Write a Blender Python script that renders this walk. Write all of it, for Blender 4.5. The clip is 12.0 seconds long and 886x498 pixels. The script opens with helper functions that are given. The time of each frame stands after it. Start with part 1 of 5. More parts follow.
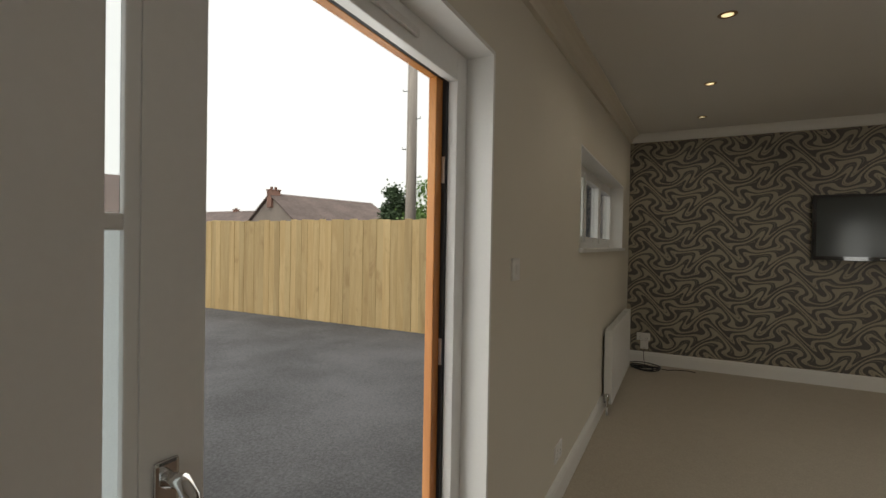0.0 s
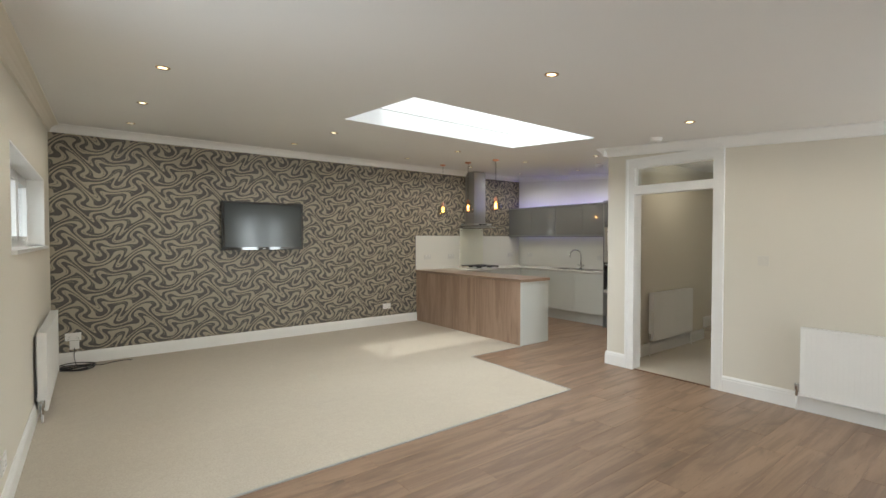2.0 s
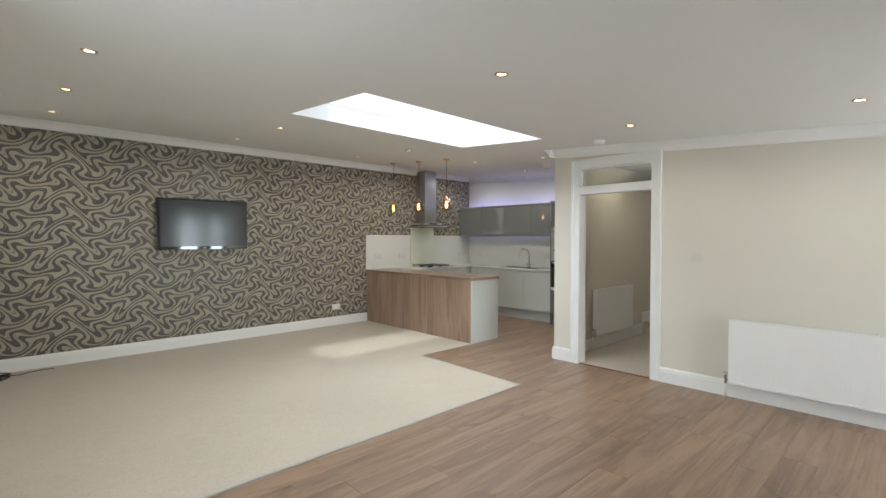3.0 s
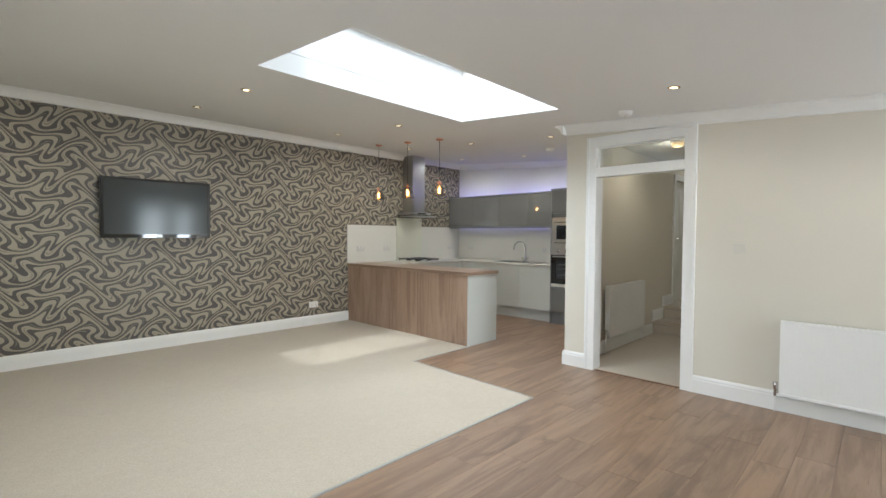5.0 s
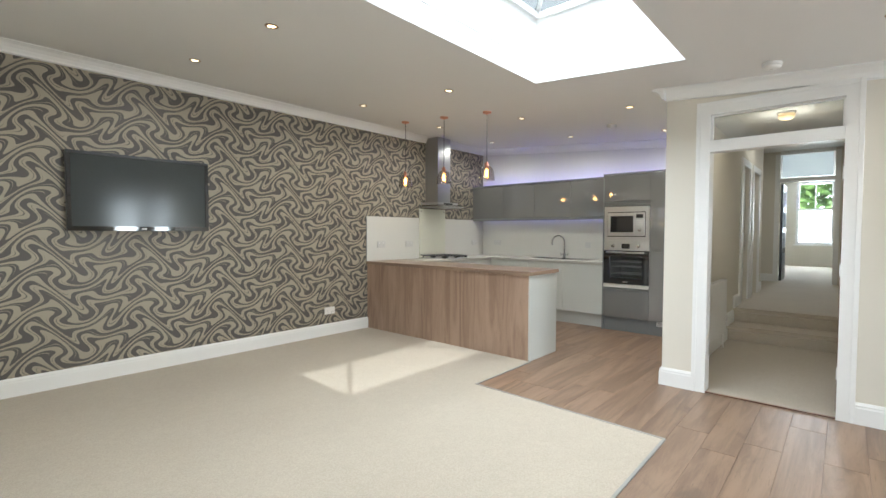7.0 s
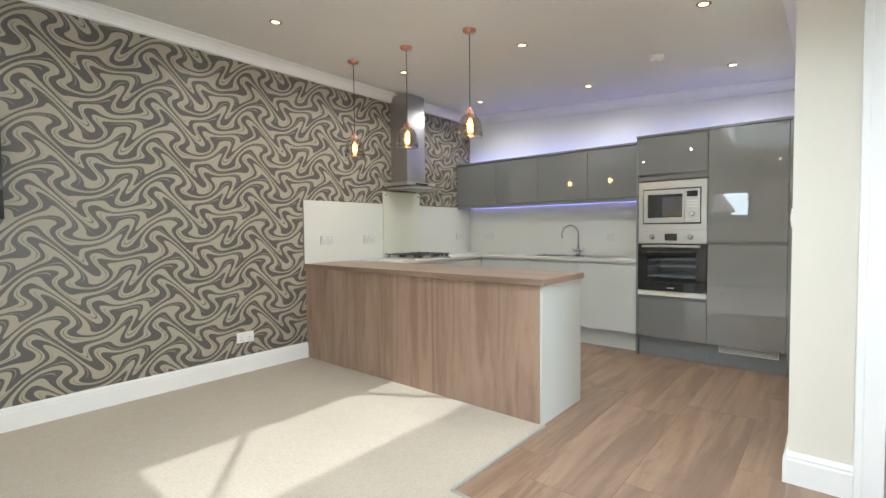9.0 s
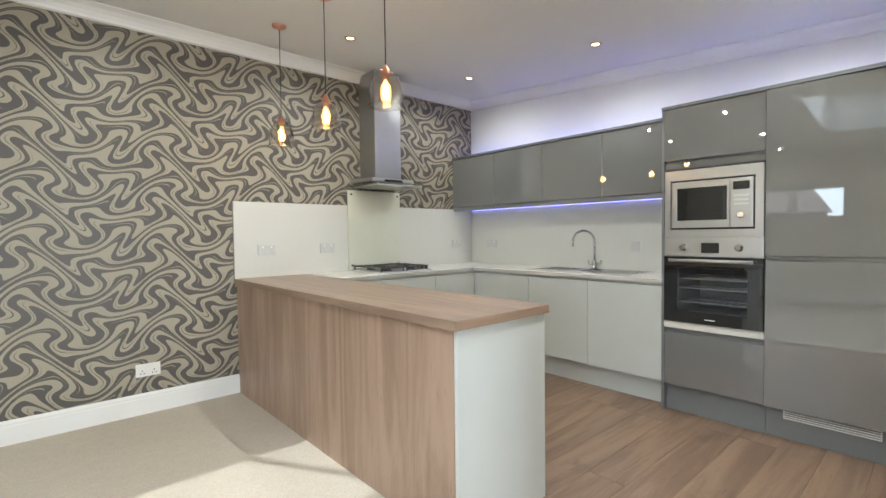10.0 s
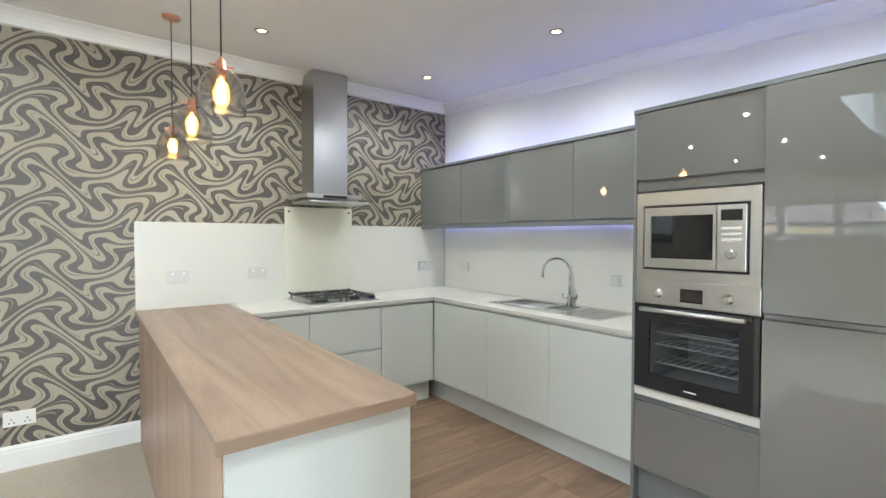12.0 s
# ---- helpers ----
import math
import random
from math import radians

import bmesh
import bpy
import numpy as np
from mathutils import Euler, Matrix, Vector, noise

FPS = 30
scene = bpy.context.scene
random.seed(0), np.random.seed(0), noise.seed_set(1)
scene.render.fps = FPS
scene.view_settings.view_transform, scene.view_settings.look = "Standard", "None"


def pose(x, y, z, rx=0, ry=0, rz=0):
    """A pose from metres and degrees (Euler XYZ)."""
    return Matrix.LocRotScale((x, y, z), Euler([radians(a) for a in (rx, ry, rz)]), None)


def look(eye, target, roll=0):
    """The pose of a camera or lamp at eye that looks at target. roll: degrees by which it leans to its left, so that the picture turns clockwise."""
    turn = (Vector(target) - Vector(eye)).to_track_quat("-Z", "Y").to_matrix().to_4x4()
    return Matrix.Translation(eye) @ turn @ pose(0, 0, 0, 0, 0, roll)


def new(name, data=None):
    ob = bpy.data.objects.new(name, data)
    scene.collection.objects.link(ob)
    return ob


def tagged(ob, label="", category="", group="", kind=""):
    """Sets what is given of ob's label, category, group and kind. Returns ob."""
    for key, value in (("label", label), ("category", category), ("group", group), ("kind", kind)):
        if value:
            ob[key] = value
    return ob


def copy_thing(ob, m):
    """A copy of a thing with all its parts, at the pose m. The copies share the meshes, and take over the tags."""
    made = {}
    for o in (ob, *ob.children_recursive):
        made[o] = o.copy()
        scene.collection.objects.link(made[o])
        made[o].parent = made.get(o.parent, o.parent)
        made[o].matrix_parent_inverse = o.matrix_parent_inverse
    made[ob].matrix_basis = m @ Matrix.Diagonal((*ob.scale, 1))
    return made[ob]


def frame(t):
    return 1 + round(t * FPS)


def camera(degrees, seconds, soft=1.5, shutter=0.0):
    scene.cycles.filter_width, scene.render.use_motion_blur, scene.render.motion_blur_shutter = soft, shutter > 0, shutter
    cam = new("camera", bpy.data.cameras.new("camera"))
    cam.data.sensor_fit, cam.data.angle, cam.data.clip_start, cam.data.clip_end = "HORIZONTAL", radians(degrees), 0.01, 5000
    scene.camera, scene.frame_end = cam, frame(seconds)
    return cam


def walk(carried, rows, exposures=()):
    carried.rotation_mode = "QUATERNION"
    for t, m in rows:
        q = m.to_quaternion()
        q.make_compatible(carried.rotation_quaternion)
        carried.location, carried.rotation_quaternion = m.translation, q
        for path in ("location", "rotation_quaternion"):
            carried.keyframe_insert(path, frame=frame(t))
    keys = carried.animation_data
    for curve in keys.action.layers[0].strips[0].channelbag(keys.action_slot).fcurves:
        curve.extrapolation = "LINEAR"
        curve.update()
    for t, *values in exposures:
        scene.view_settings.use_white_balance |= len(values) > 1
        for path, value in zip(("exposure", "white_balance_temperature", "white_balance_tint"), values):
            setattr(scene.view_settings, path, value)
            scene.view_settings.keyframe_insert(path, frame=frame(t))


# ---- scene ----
cam = camera(87.7, 12.0)
PATH = [
    (0, (0.589, 0.612, 1.415), (-0.317, 2.395, 1.391), 1.0),
    (0.4, (0.579, 0.224, 1.415), (0.374, 2.213, 1.406), 0.6),
    (0.5, (0.579, 0.174, 1.419), (0.547, 2.174, 1.408), 0.7),
    (0.6, (0.543, 0.1, 1.434), (0.674, 2.095, 1.422), 0.7),
    (0.8, (0.513, -0.025, 1.453), (0.945, 1.928, 1.433), 0.6),
    (1, (0.469, -0.081, 1.453), (1.151, 1.799, 1.436), 0.3),
    (1.5, (0.42, -0.165, 1.464), (1.47, 1.537, 1.434), 0.2),
    (2, (0.397, -0.16, 1.468), (1.616, 1.424, 1.424), 0.0),
    (2.5, (0.403, -0.165, 1.449), (1.711, 1.347, 1.408), -0.0),
    (3, (0.4, -0.148, 1.45), (1.782, 1.297, 1.407), 0.0),
    (3.2, (0.39, -0.134, 1.468), (1.803, 1.281, 1.414), -0.1),
    (5, (0.793, 0.514, 1.361), (2.238, 1.894, 1.303), 0.4),
    (5.5, (0.838, 0.851, 1.348), (2.295, 2.219, 1.282), 0.4),
    (6, (0.92, 1.169, 1.337), (2.378, 2.537, 1.275), 0.6),
    (6.5, (0.927, 1.492, 1.323), (2.402, 2.841, 1.259), 0.4),
    (6.7, (0.951, 1.611, 1.318), (2.44, 2.945, 1.251), 0.3),
    (8.3, (1.657, 2.528, 1.245), (3.2, 3.797, 1.157), -0.1),
    (8.5, (1.87, 2.632, 1.231), (3.41, 3.906, 1.147), -0.2),
    (9, (2.53, 2.809, 1.218), (4.057, 4.1, 1.138), -0.6),
    (9.5, (3.246, 2.868, 1.23), (4.702, 4.237, 1.156), -0.7),
    (10, (3.857, 2.88, 1.245), (5.19, 4.37, 1.181), -0.7),
    (10.5, (4.329, 2.891, 1.291), (5.594, 4.439, 1.23), -0.5),
    (11, (4.64, 2.908, 1.354), (5.872, 4.482, 1.294), -0.4),
    (11.5, (4.765, 2.904, 1.407), (5.989, 4.485, 1.355), -0.0),
    (12, (4.81, 2.908, 1.422), (6.025, 4.495, 1.37), 0.1),
]

EXPO = [(0.0, -2.05, 6700, 8), (0.5, -1.5, 6800, 8), (0.8, -1.1, 6800, 8), (1.0, -0.82, 6700, 7), (1.5, -0.40, 6300, 6), (2.5, -0.18, 5750, 5), (5.0, -0.04, 5600, 5), (6.7, 0.13, 5620, 5), (8.5, 0.33, 5550, 4), (10.0, 0.49, 5500, 4), (12.0, 0.70, 5320, 2)]
walk(cam, [(t, look(eye, target, roll)) for t, eye, target, roll in PATH], EXPO)

# ---- world, sun and large lights ----
SUN_X, SUN_Y = 0.222, 0.66          # drift of the sunlight per metre of fall
world = bpy.data.worlds.new("sky")
scene.world = world
world.use_nodes = True
_n, _l = world.node_tree.nodes, world.node_tree.links
_n.clear()
_sky = _n.new("ShaderNodeTexSky")
_sky.sky_type = "NISHITA"
_sky.sun_disc = False
_sky.sun_elevation = math.atan2(1, math.hypot(SUN_X, SUN_Y))
_sky.sun_rotation = math.atan2(-SUN_X, -SUN_Y)
_sky.dust_density, _sky.air_density, _sky.ozone_density = 4.0, 1.0, 1.0
_mixc = _n.new("ShaderNodeMixRGB")
_mixc.inputs[0].default_value = 0.72
_mixc.inputs[2].default_value = (40.0, 40.2, 39.4, 1)
_bg = _n.new("ShaderNodeBackground")
_bg.inputs[1].default_value = 0.15
_wo = _n.new("ShaderNodeOutputWorld")
_l.new(_sky.outputs[0], _mixc.inputs[1])
_l.new(_mixc.outputs[0], _bg.inputs[0])
_l.new(_bg.outputs[0], _wo.inputs[0])

sun_data = bpy.data.lights.new("sun", "SUN")
sun_data.energy, sun_data.angle, sun_data.color = 2.1, radians(0.6), (1.0, 0.95, 0.86)
sun = new("sun", sun_data)
sun.matrix_basis = look((-SUN_X * 20, -SUN_Y * 20, 20), (0, 0, 0))


def area_lamp(name, at, target, w, h, watts, colour):
    data = bpy.data.lights.new(name, "AREA")
    data.shape, data.size, data.size_y, data.energy, data.color = "RECTANGLE", w, h, watts, colour
    ob = new(name, data)
    ob.matrix_basis = look(at, target)
    return ob


area_lamp("skylight_sky", (3.4, 3.2, 3.75), (3.4, 3.2, 0), 2.6, 1.5, 170, (1.0, 1.0, 1.0))
area_lamp("back_window_sky", (4.15, -2.74, 1.18), (4.15, 5, 1.18), 0.6, 1.9, 68, (1.0, 0.985, 0.96))
area_lamp("back_window_sky", (4.95, -2.74, 1.18), (4.95, 5, 1.18), 0.46, 1.9, 46, (1.0, 0.985, 0.96))

area_lamp("patio_sky", (-0.26, 1.58, 1.0), (3, 1.58, 1.0), 0.8, 1.85, 26, (1.0, 0.985, 0.96))


# ---- materials ----
class Expr:
    """A number in a node tree, with ordinary arithmetic."""

    def __init__(self, nt, sock):
        self.nt, self.sock = nt, sock

    def op(self, kind, other=None, third=None):
        n = self.nt.nodes.new("ShaderNodeMath")
        n.operation = kind
        for i, v in enumerate((self, other, third)):
            if isinstance(v, Expr):
                self.nt.links.new(v.sock, n.inputs[i])
            elif v is not None:
                n.inputs[i].default_value = v
        return Expr(self.nt, n.outputs[0])

    def __add__(self, o): return self.op("ADD", o)
    def __sub__(self, o): return self.op("SUBTRACT", o)
    def __mul__(self, o): return self.op("MULTIPLY", o)
    def sin(self): return (self * 6.28318).op("SINE")
    def ramp(self, a, b):
        n = self.nt.nodes.new("ShaderNodeMapRange")
        n.interpolation_type = "SMOOTHSTEP"
        self.nt.links.new(self.sock, n.inputs[0])
        n.inputs[1].default_value, n.inputs[2].default_value = a, b
        return Expr(self.nt, n.outputs[0])


def base_mat(name):
    m = bpy.data.materials.new(name)
    m.use_nodes = True
    return m, m.node_tree, m.node_tree.nodes["Principled BSDF"]


def coords(nt, scale=(1, 1, 1), which="Object", shift=None):
    tc = nt.nodes.new("ShaderNodeTexCoord")
    mp = nt.nodes.new("ShaderNodeMapping")
    mp.inputs["Scale"].default_value = scale
    nt.links.new(tc.outputs[which], mp.inputs[0])
    if shift is not None:
        nt.links.new(shift, mp.inputs["Location"])
    return mp.outputs[0]


def noise_tex(nt, vec, scale, detail=4, rough=0.55, distort=0.0):
    n = nt.nodes.new("ShaderNodeTexNoise")
    n.inputs["Scale"].default_value, n.inputs["Detail"].default_value = scale, detail
    n.inputs["Roughness"].default_value, n.inputs["Distortion"].default_value = rough, distort
    nt.links.new(vec, n.inputs["Vector"])
    return Expr(nt, n.outputs["Fac"])


def mix_col(nt, fac, a, b, mode="MIX"):
    n = nt.nodes.new("ShaderNodeMixRGB")
    n.blend_type = mode
    for i, v in enumerate((fac, a, b)):
        if isinstance(v, Expr):
            nt.links.new(v.sock, n.inputs[i])
        elif isinstance(v, bpy.types.NodeSocket):
            nt.links.new(v, n.inputs[i])
        elif i == 0:
            n.inputs[0].default_value = v
        else:
            n.inputs[i].default_value = (*v, 1)
    return n.outputs[0]


def bump(nt, bsdf, height, strength, distance):
    b = nt.nodes.new("ShaderNodeBump")
    b.inputs["Strength"].default_value, b.inputs["Distance"].default_value = strength, distance
    nt.links.new(height.sock, b.inputs["Height"])
    nt.links.new(b.outputs[0], bsdf.inputs["Normal"])


def mat(name, col, rough=0.5, metal=0.0, vary=0.06, big=1.5, fine=60.0, relief=0.0, depth=0.001, coat=0.0, stretch=(1, 1, 1), ior=1.45):
    """Plain surface with soft blotches, fine grain, and light relief."""
    m, nt, p = base_mat(name)
    v = coords(nt, stretch)
    a, b = noise_tex(nt, v, big, 3), noise_tex(nt, v, fine, 3)
    f = (a * 0.6 + b * 0.4).ramp(0.3, 0.7)
    dark = tuple(c * (1 - vary) for c in col)
    light = tuple(min(1, c * (1 + vary)) for c in col)
    nt.links.new(mix_col(nt, f, dark, light), p.inputs["Base Color"])
    p.inputs["Metallic"].default_value = metal
    p.inputs["IOR"].default_value = ior
    p.inputs["Coat Weight"].default_value = coat
    p.inputs["Coat Roughness"].default_value = 0.03
    r = a.ramp(0.2, 0.8) * (0.16 * rough) + (0.92 * rough)
    nt.links.new(r.sock, p.inputs["Roughness"])
    if relief:
        bump(nt, p, b, relief, depth)
    return m


def wallpaper_mat():
    m, nt, p = base_mat("swirl_wallpaper")
    sep = nt.nodes.new("ShaderNodeSeparateXYZ")
    nt.links.new(coords(nt), sep.inputs[0])
    u = Expr(nt, sep.outputs[0]) * (-1 / 0.727)
    v = Expr(nt, sep.outputs[2]) * (1 / 0.66)
    # level bands combed to and fro, once each way and again, into hooks and S-curves
    v = v + u.sin() * 0.12
    u = u + (v * 2 + 0.25).sin() * 0.115
    v = v + (u * 2 + 0.4).sin() * 0.12
    u = u + (v * 2 + 0.1).sin() * 0.095
    f = v * 7 + (u * 2 + 0.3).sin() * (v * 2 + 0.2).sin() * 0.22
    lines = f.sin() + (f * 3 + 0.06).sin() * 0.9 - 0.02 + (u * 2).sin() * 0.2
    ink = lines.ramp(-0.10, 0.10)
    grain = noise_tex(nt, coords(nt, (1, 1, 1)), 180, 2)
    tone = noise_tex(nt, coords(nt), 1.1, 2)
    pale = mix_col(nt, tone, (0.345, 0.302, 0.225), (0.395, 0.35, 0.267))
    dark = mix_col(nt, grain, (0.074, 0.068, 0.06), (0.106, 0.098, 0.087))
    nt.links.new(mix_col(nt, ink, dark, pale), p.inputs["Base Color"])
    nt.links.new((ink * 0.12 + 0.36 + grain * 0.08).sock, p.inputs["Roughness"])
    bump(nt, p, ink * 0.7 + grain * 0.3, 0.25, 0.0012)
    return m


def wood_mat(name, pale, mid, dark, along, rough, scale=1.0, random_tone=0.0, knots=True):
    """Long grain along one axis of the object."""
    m, nt, p = base_mat(name)
    st = [9.0 * scale] * 3
    st[along] = 0.75 * scale
    info = nt.nodes.new("ShaderNodeObjectInfo")
    comb = nt.nodes.new("ShaderNodeCombineXYZ")
    r = Expr(nt, info.outputs["Random"])
    for i, k in enumerate((37.0, 91.0, 53.0)):
        nt.links.new((r * k).sock, comb.inputs[i])
    v = coords(nt, st, "Object", comb.outputs[0] if random_tone else None)
    broad = noise_tex(nt, v, 0.9, 4, 0.6, 1.2)
    fibre = noise_tex(nt, coords(nt, [s * 5 for s in st], "Object", comb.outputs[0] if random_tone else None), 2.0, 5, 0.7, 0.4)
    st2 = [3.0 * scale] * 3
    st2[along] = 1.3 * scale
    spot = noise_tex(nt, coords(nt, st2, "Object", comb.outputs[0] if random_tone else None), 1.2, 4, 0.6, 0.8)
    c = mix_col(nt, (broad * 0.75 + fibre * 0.25).ramp(0.38, 0.62), mid, pale)
    c = mix_col(nt, fibre.ramp(0.54, 0.76) * 0.6, c, dark)
    if knots:
        c = mix_col(nt, spot.ramp(0.56, 0.74) * 0.5, c, dark)
    if random_tone:
        tone = r * random_tone + (1 - random_tone * 0.5)
        h = nt.nodes.new("ShaderNodeHueSaturation")
        nt.links.new(tone.sock, h.inputs["Value"])
        nt.links.new(c, h.inputs["Color"])
        c = h.outputs[0]
    nt.links.new(c, p.inputs["Base Color"])
    nt.links.new((fibre * 0.2 + (rough - 0.1)).sock, p.inputs["Roughness"])
    bump(nt, p, fibre, 0.12, 0.0008)
    return m


def glass_mat(name, tint=(1, 1, 1), gloss=1.0, rough=0.0):
    m = bpy.data.materials.new(name)
    m.use_nodes = True
    nt = m.node_tree
    nt.nodes.clear()
    out, mx = nt.nodes.new("ShaderNodeOutputMaterial"), nt.nodes.new("ShaderNodeMixShader")
    tr, gl, fr = nt.nodes.new("ShaderNodeBsdfTransparent"), nt.nodes.new("ShaderNodeBsdfGlossy"), nt.nodes.new("ShaderNodeLayerWeight")
    tr.inputs[0].default_value = (*tint, 1)
    gl.inputs["Roughness"].default_value = rough
    fr.inputs[0].default_value = 0.5
    k = Expr(nt, fr.outputs["Facing"]).op("POWER", 4.0) * (0.55 * gloss) + 0.035 * gloss
    nt.links.new(k.sock, mx.inputs[0])
    nt.links.new(tr.outputs[0], mx.inputs[1])
    nt.links.new(gl.outputs[0], mx.inputs[2])
    nt.links.new(mx.outputs[0], out.inputs[0])
    return m


def glow_mat(name, col, strength):
    m, nt, p = base_mat(name)
    p.inputs["Base Color"].default_value = (*col, 1)
    p.inputs["Emission Color"].default_value = (*col, 1)
    p.inputs["Emission Strength"].default_value = strength
    return m


def frosted_mat():
    m = bpy.data.materials.new("frosted_glass")
    m.use_nodes = True
    nt = m.node_tree
    nt.nodes.clear()
    out, mx, m2 = nt.nodes.new("ShaderNodeOutputMaterial"), nt.nodes.new("ShaderNodeMixShader"), nt.nodes.new("ShaderNodeMixShader")
    tl, tr, gl = nt.nodes.new("ShaderNodeBsdfTranslucent"), nt.nodes.new("ShaderNodeBsdfTransparent"), nt.nodes.new("ShaderNodeBsdfGlossy")
    tl.inputs[0].default_value, tr.inputs[0].default_value = (0.84, 0.88, 0.88, 1), (0.9, 0.93, 0.93, 1)
    gl.inputs["Roughness"].default_value = 0.35
    g = noise_tex(nt, coords(nt), 300, 2)
    nt.links.new((g * 0.1 + 0.12).sock, mx.inputs[0])
    nt.links.new(tl.outputs[0], mx.inputs[1])
    nt.links.new(tr.outputs[0], mx.inputs[2])
    m2.inputs[0].default_value = 0.05
    nt.links.new(mx.outputs[0], m2.inputs[1])
    nt.links.new(gl.outputs[0], m2.inputs[2])
    nt.links.new(m2.outputs[0], out.inputs[0])
    return m


def carpet_mat():
    m, nt, p = base_mat("beige_carpet")
    v = coords(nt)
    pile, tuft, big = noise_tex(nt, v, 700, 2), noise_tex(nt, v, 120, 3), noise_tex(nt, v, 1.3, 3)
    mid = noise_tex(nt, v, 14, 3)
    c = mix_col(nt, tuft.ramp(0.3, 0.7), (0.445, 0.388, 0.302), (0.525, 0.465, 0.372))
    c = mix_col(nt, (big * 0.6 + mid * 0.4).ramp(0.35, 0.65) * 0.22, c, (0.36, 0.31, 0.24))
    nt.links.new(c, p.inputs["Base Color"])
    p.inputs["Roughness"].default_value = 0.95
    p.inputs["Sheen Weight"].default_value = 0.15
    bump(nt, p, pile * 0.5 + tuft * 0.5, 0.45, 0.003)
    return m


def steel_mat(name, along=1, rough=0.3, col=(0.68, 0.675, 0.66)):
    m, nt, p = base_mat(name)
    st = [260.0] * 3
    st[along] = 3.0
    g = noise_tex(nt, coords(nt, st), 1.0, 2)
    nt.links.new(mix_col(nt, g, tuple(c * 0.97 for c in col), col), p.inputs["Base Color"])
    p.inputs["Metallic"].default_value = 1.0
    nt.links.new((g * 0.05 + (rough - 0.03)).sock, p.inputs["Roughness"])
    return m


M_WALL = mat("cream_wall_paint", (0.705, 0.665, 0.575), 0.75, vary=0.025, big=0.9, fine=260, relief=0.12, depth=0.0006)
M_CEIL = mat("ceiling_paint", (0.76, 0.755, 0.74), 0.85, vary=0.02, big=0.7, fine=220, relief=0.1, depth=0.0005)
M_TRIM = mat("white_gloss_trim", (0.83, 0.825, 0.80), 0.3, vary=0.02, big=3, fine=120, relief=0.04, depth=0.0004)
M_PAPER = wallpaper_mat()
M_CARPET = carpet_mat()
M_HALLCARPET = M_CARPET
M_PLANK = wood_mat("oak_laminate", (0.30, 0.199, 0.13), (0.19, 0.122, 0.08), (0.078, 0.053, 0.038), 0, 0.36, 1.0, 0.14)
M_WOODV = wood_mat("walnut_panel", (0.385, 0.268, 0.192), (0.265, 0.174, 0.12), (0.135, 0.09, 0.064), 2, 0.36, 1.0, 0.0, False)
M_WOODY = wood_mat("walnut_worktop", (0.325, 0.23, 0.158), (0.222, 0.152, 0.106), (0.125, 0.084, 0.062), 1, 0.32, 0.9)
M_WOODX = wood_mat("walnut_edge_band", (0.31, 0.215, 0.145), (0.235, 0.16, 0.11), (0.14, 0.094, 0.066), 0, 0.4, 1.0, 0.0, False)
M_SAGE = mat("pale_sage_door", (0.57, 0.585, 0.553), 0.32, vary=0.02, big=1.5, fine=90)
M_GREY = mat("gloss_grey_door", (0.172, 0.174, 0.169), 0.02, vary=0.03, big=1.0, fine=200, ior=2.25)
M_GREYM = mat("matt_grey_board", (0.185, 0.19, 0.19), 0.35, vary=0.04)
M_QUARTZ = mat("pale_stone_worktop", (0.72, 0.70, 0.64), 0.25, vary=0.02, big=3, fine=300)
# on the worktop's edge this grey stands for shade on the pale stone
M_EDGE = mat("shaded_edge_grey", (0.55, 0.54, 0.50), 0.35, vary=0.05)
M_SPLASH = mat("gloss_white_splashback", (0.69, 0.68, 0.63), 0.12, vary=0.015)
M_STEEL = steel_mat("brushed_steel", 1)
M_STEELZ = mat("satin_steel_upright", (0.50, 0.498, 0.495), 0.30, 1.0, vary=0.015, big=1.2, fine=8)
M_CHROME = mat("chrome", (0.72, 0.72, 0.72), 0.07, 1.0, vary=0.02)
M_COPPER = mat("copper", (0.68, 0.36, 0.25), 0.28, 1.0, vary=0.08)
M_BLACK = mat("black_plastic", (0.018, 0.018, 0.019), 0.3, vary=0.15)
M_BLACKG = mat("black_glass", (0.012, 0.012, 0.013), 0.04, vary=0.05, ior=1.75)
M_SCREEN = mat("tv_screen", (0.045, 0.051, 0.049), 0.13, vary=0.05, ior=1.42)
M_IRON = mat("cast_iron", (0.02, 0.02, 0.02), 0.55, vary=0.2, relief=0.2)
M_PLASTIC = mat("white_plastic", (0.80, 0.79, 0.76), 0.35, vary=0.02)
M_CREAMPLATE = mat("cream_plastic_plate", (0.66, 0.63, 0.56), 0.4, vary=0.02)
M_PLATE = mat("brushed_socket_plate", (0.60, 0.595, 0.57), 0.35, 0.2, vary=0.04)
M_GLASS = glass_mat("clear_glass", (0.97, 0.98, 0.975))
M_SHADE = glass_mat("smoked_glass_shade", (0.93, 0.915, 0.89), 2.4, 0.02)
M_BULB = glass_mat("amber_bulb_glass", (1.0, 0.86, 0.62), 1.2, 0.02)
M_SPLGLASS = glass_mat("glass_splashback", (0.985, 0.985, 0.96), 1.4)
M_PANEL = mat("cream_backed_glass", (0.70, 0.70, 0.59), 0.07, vary=0.03, big=2.0, ior=1.52)
M_OVENGLASS = glass_mat("oven_glass", (0.86, 0.87, 0.88), 1.2)
# added grey tint only dims the bright sky seen through the lantern panes
M_LANTERN = glass_mat("dimmed_lantern_glass", (0.38, 0.385, 0.38), 0.6, 0.05)
M_FANLIGHT = glass_mat("fanlight_glass", (0.80, 0.81, 0.80), 2.0, 0.02)
M_FROST = frosted_mat()
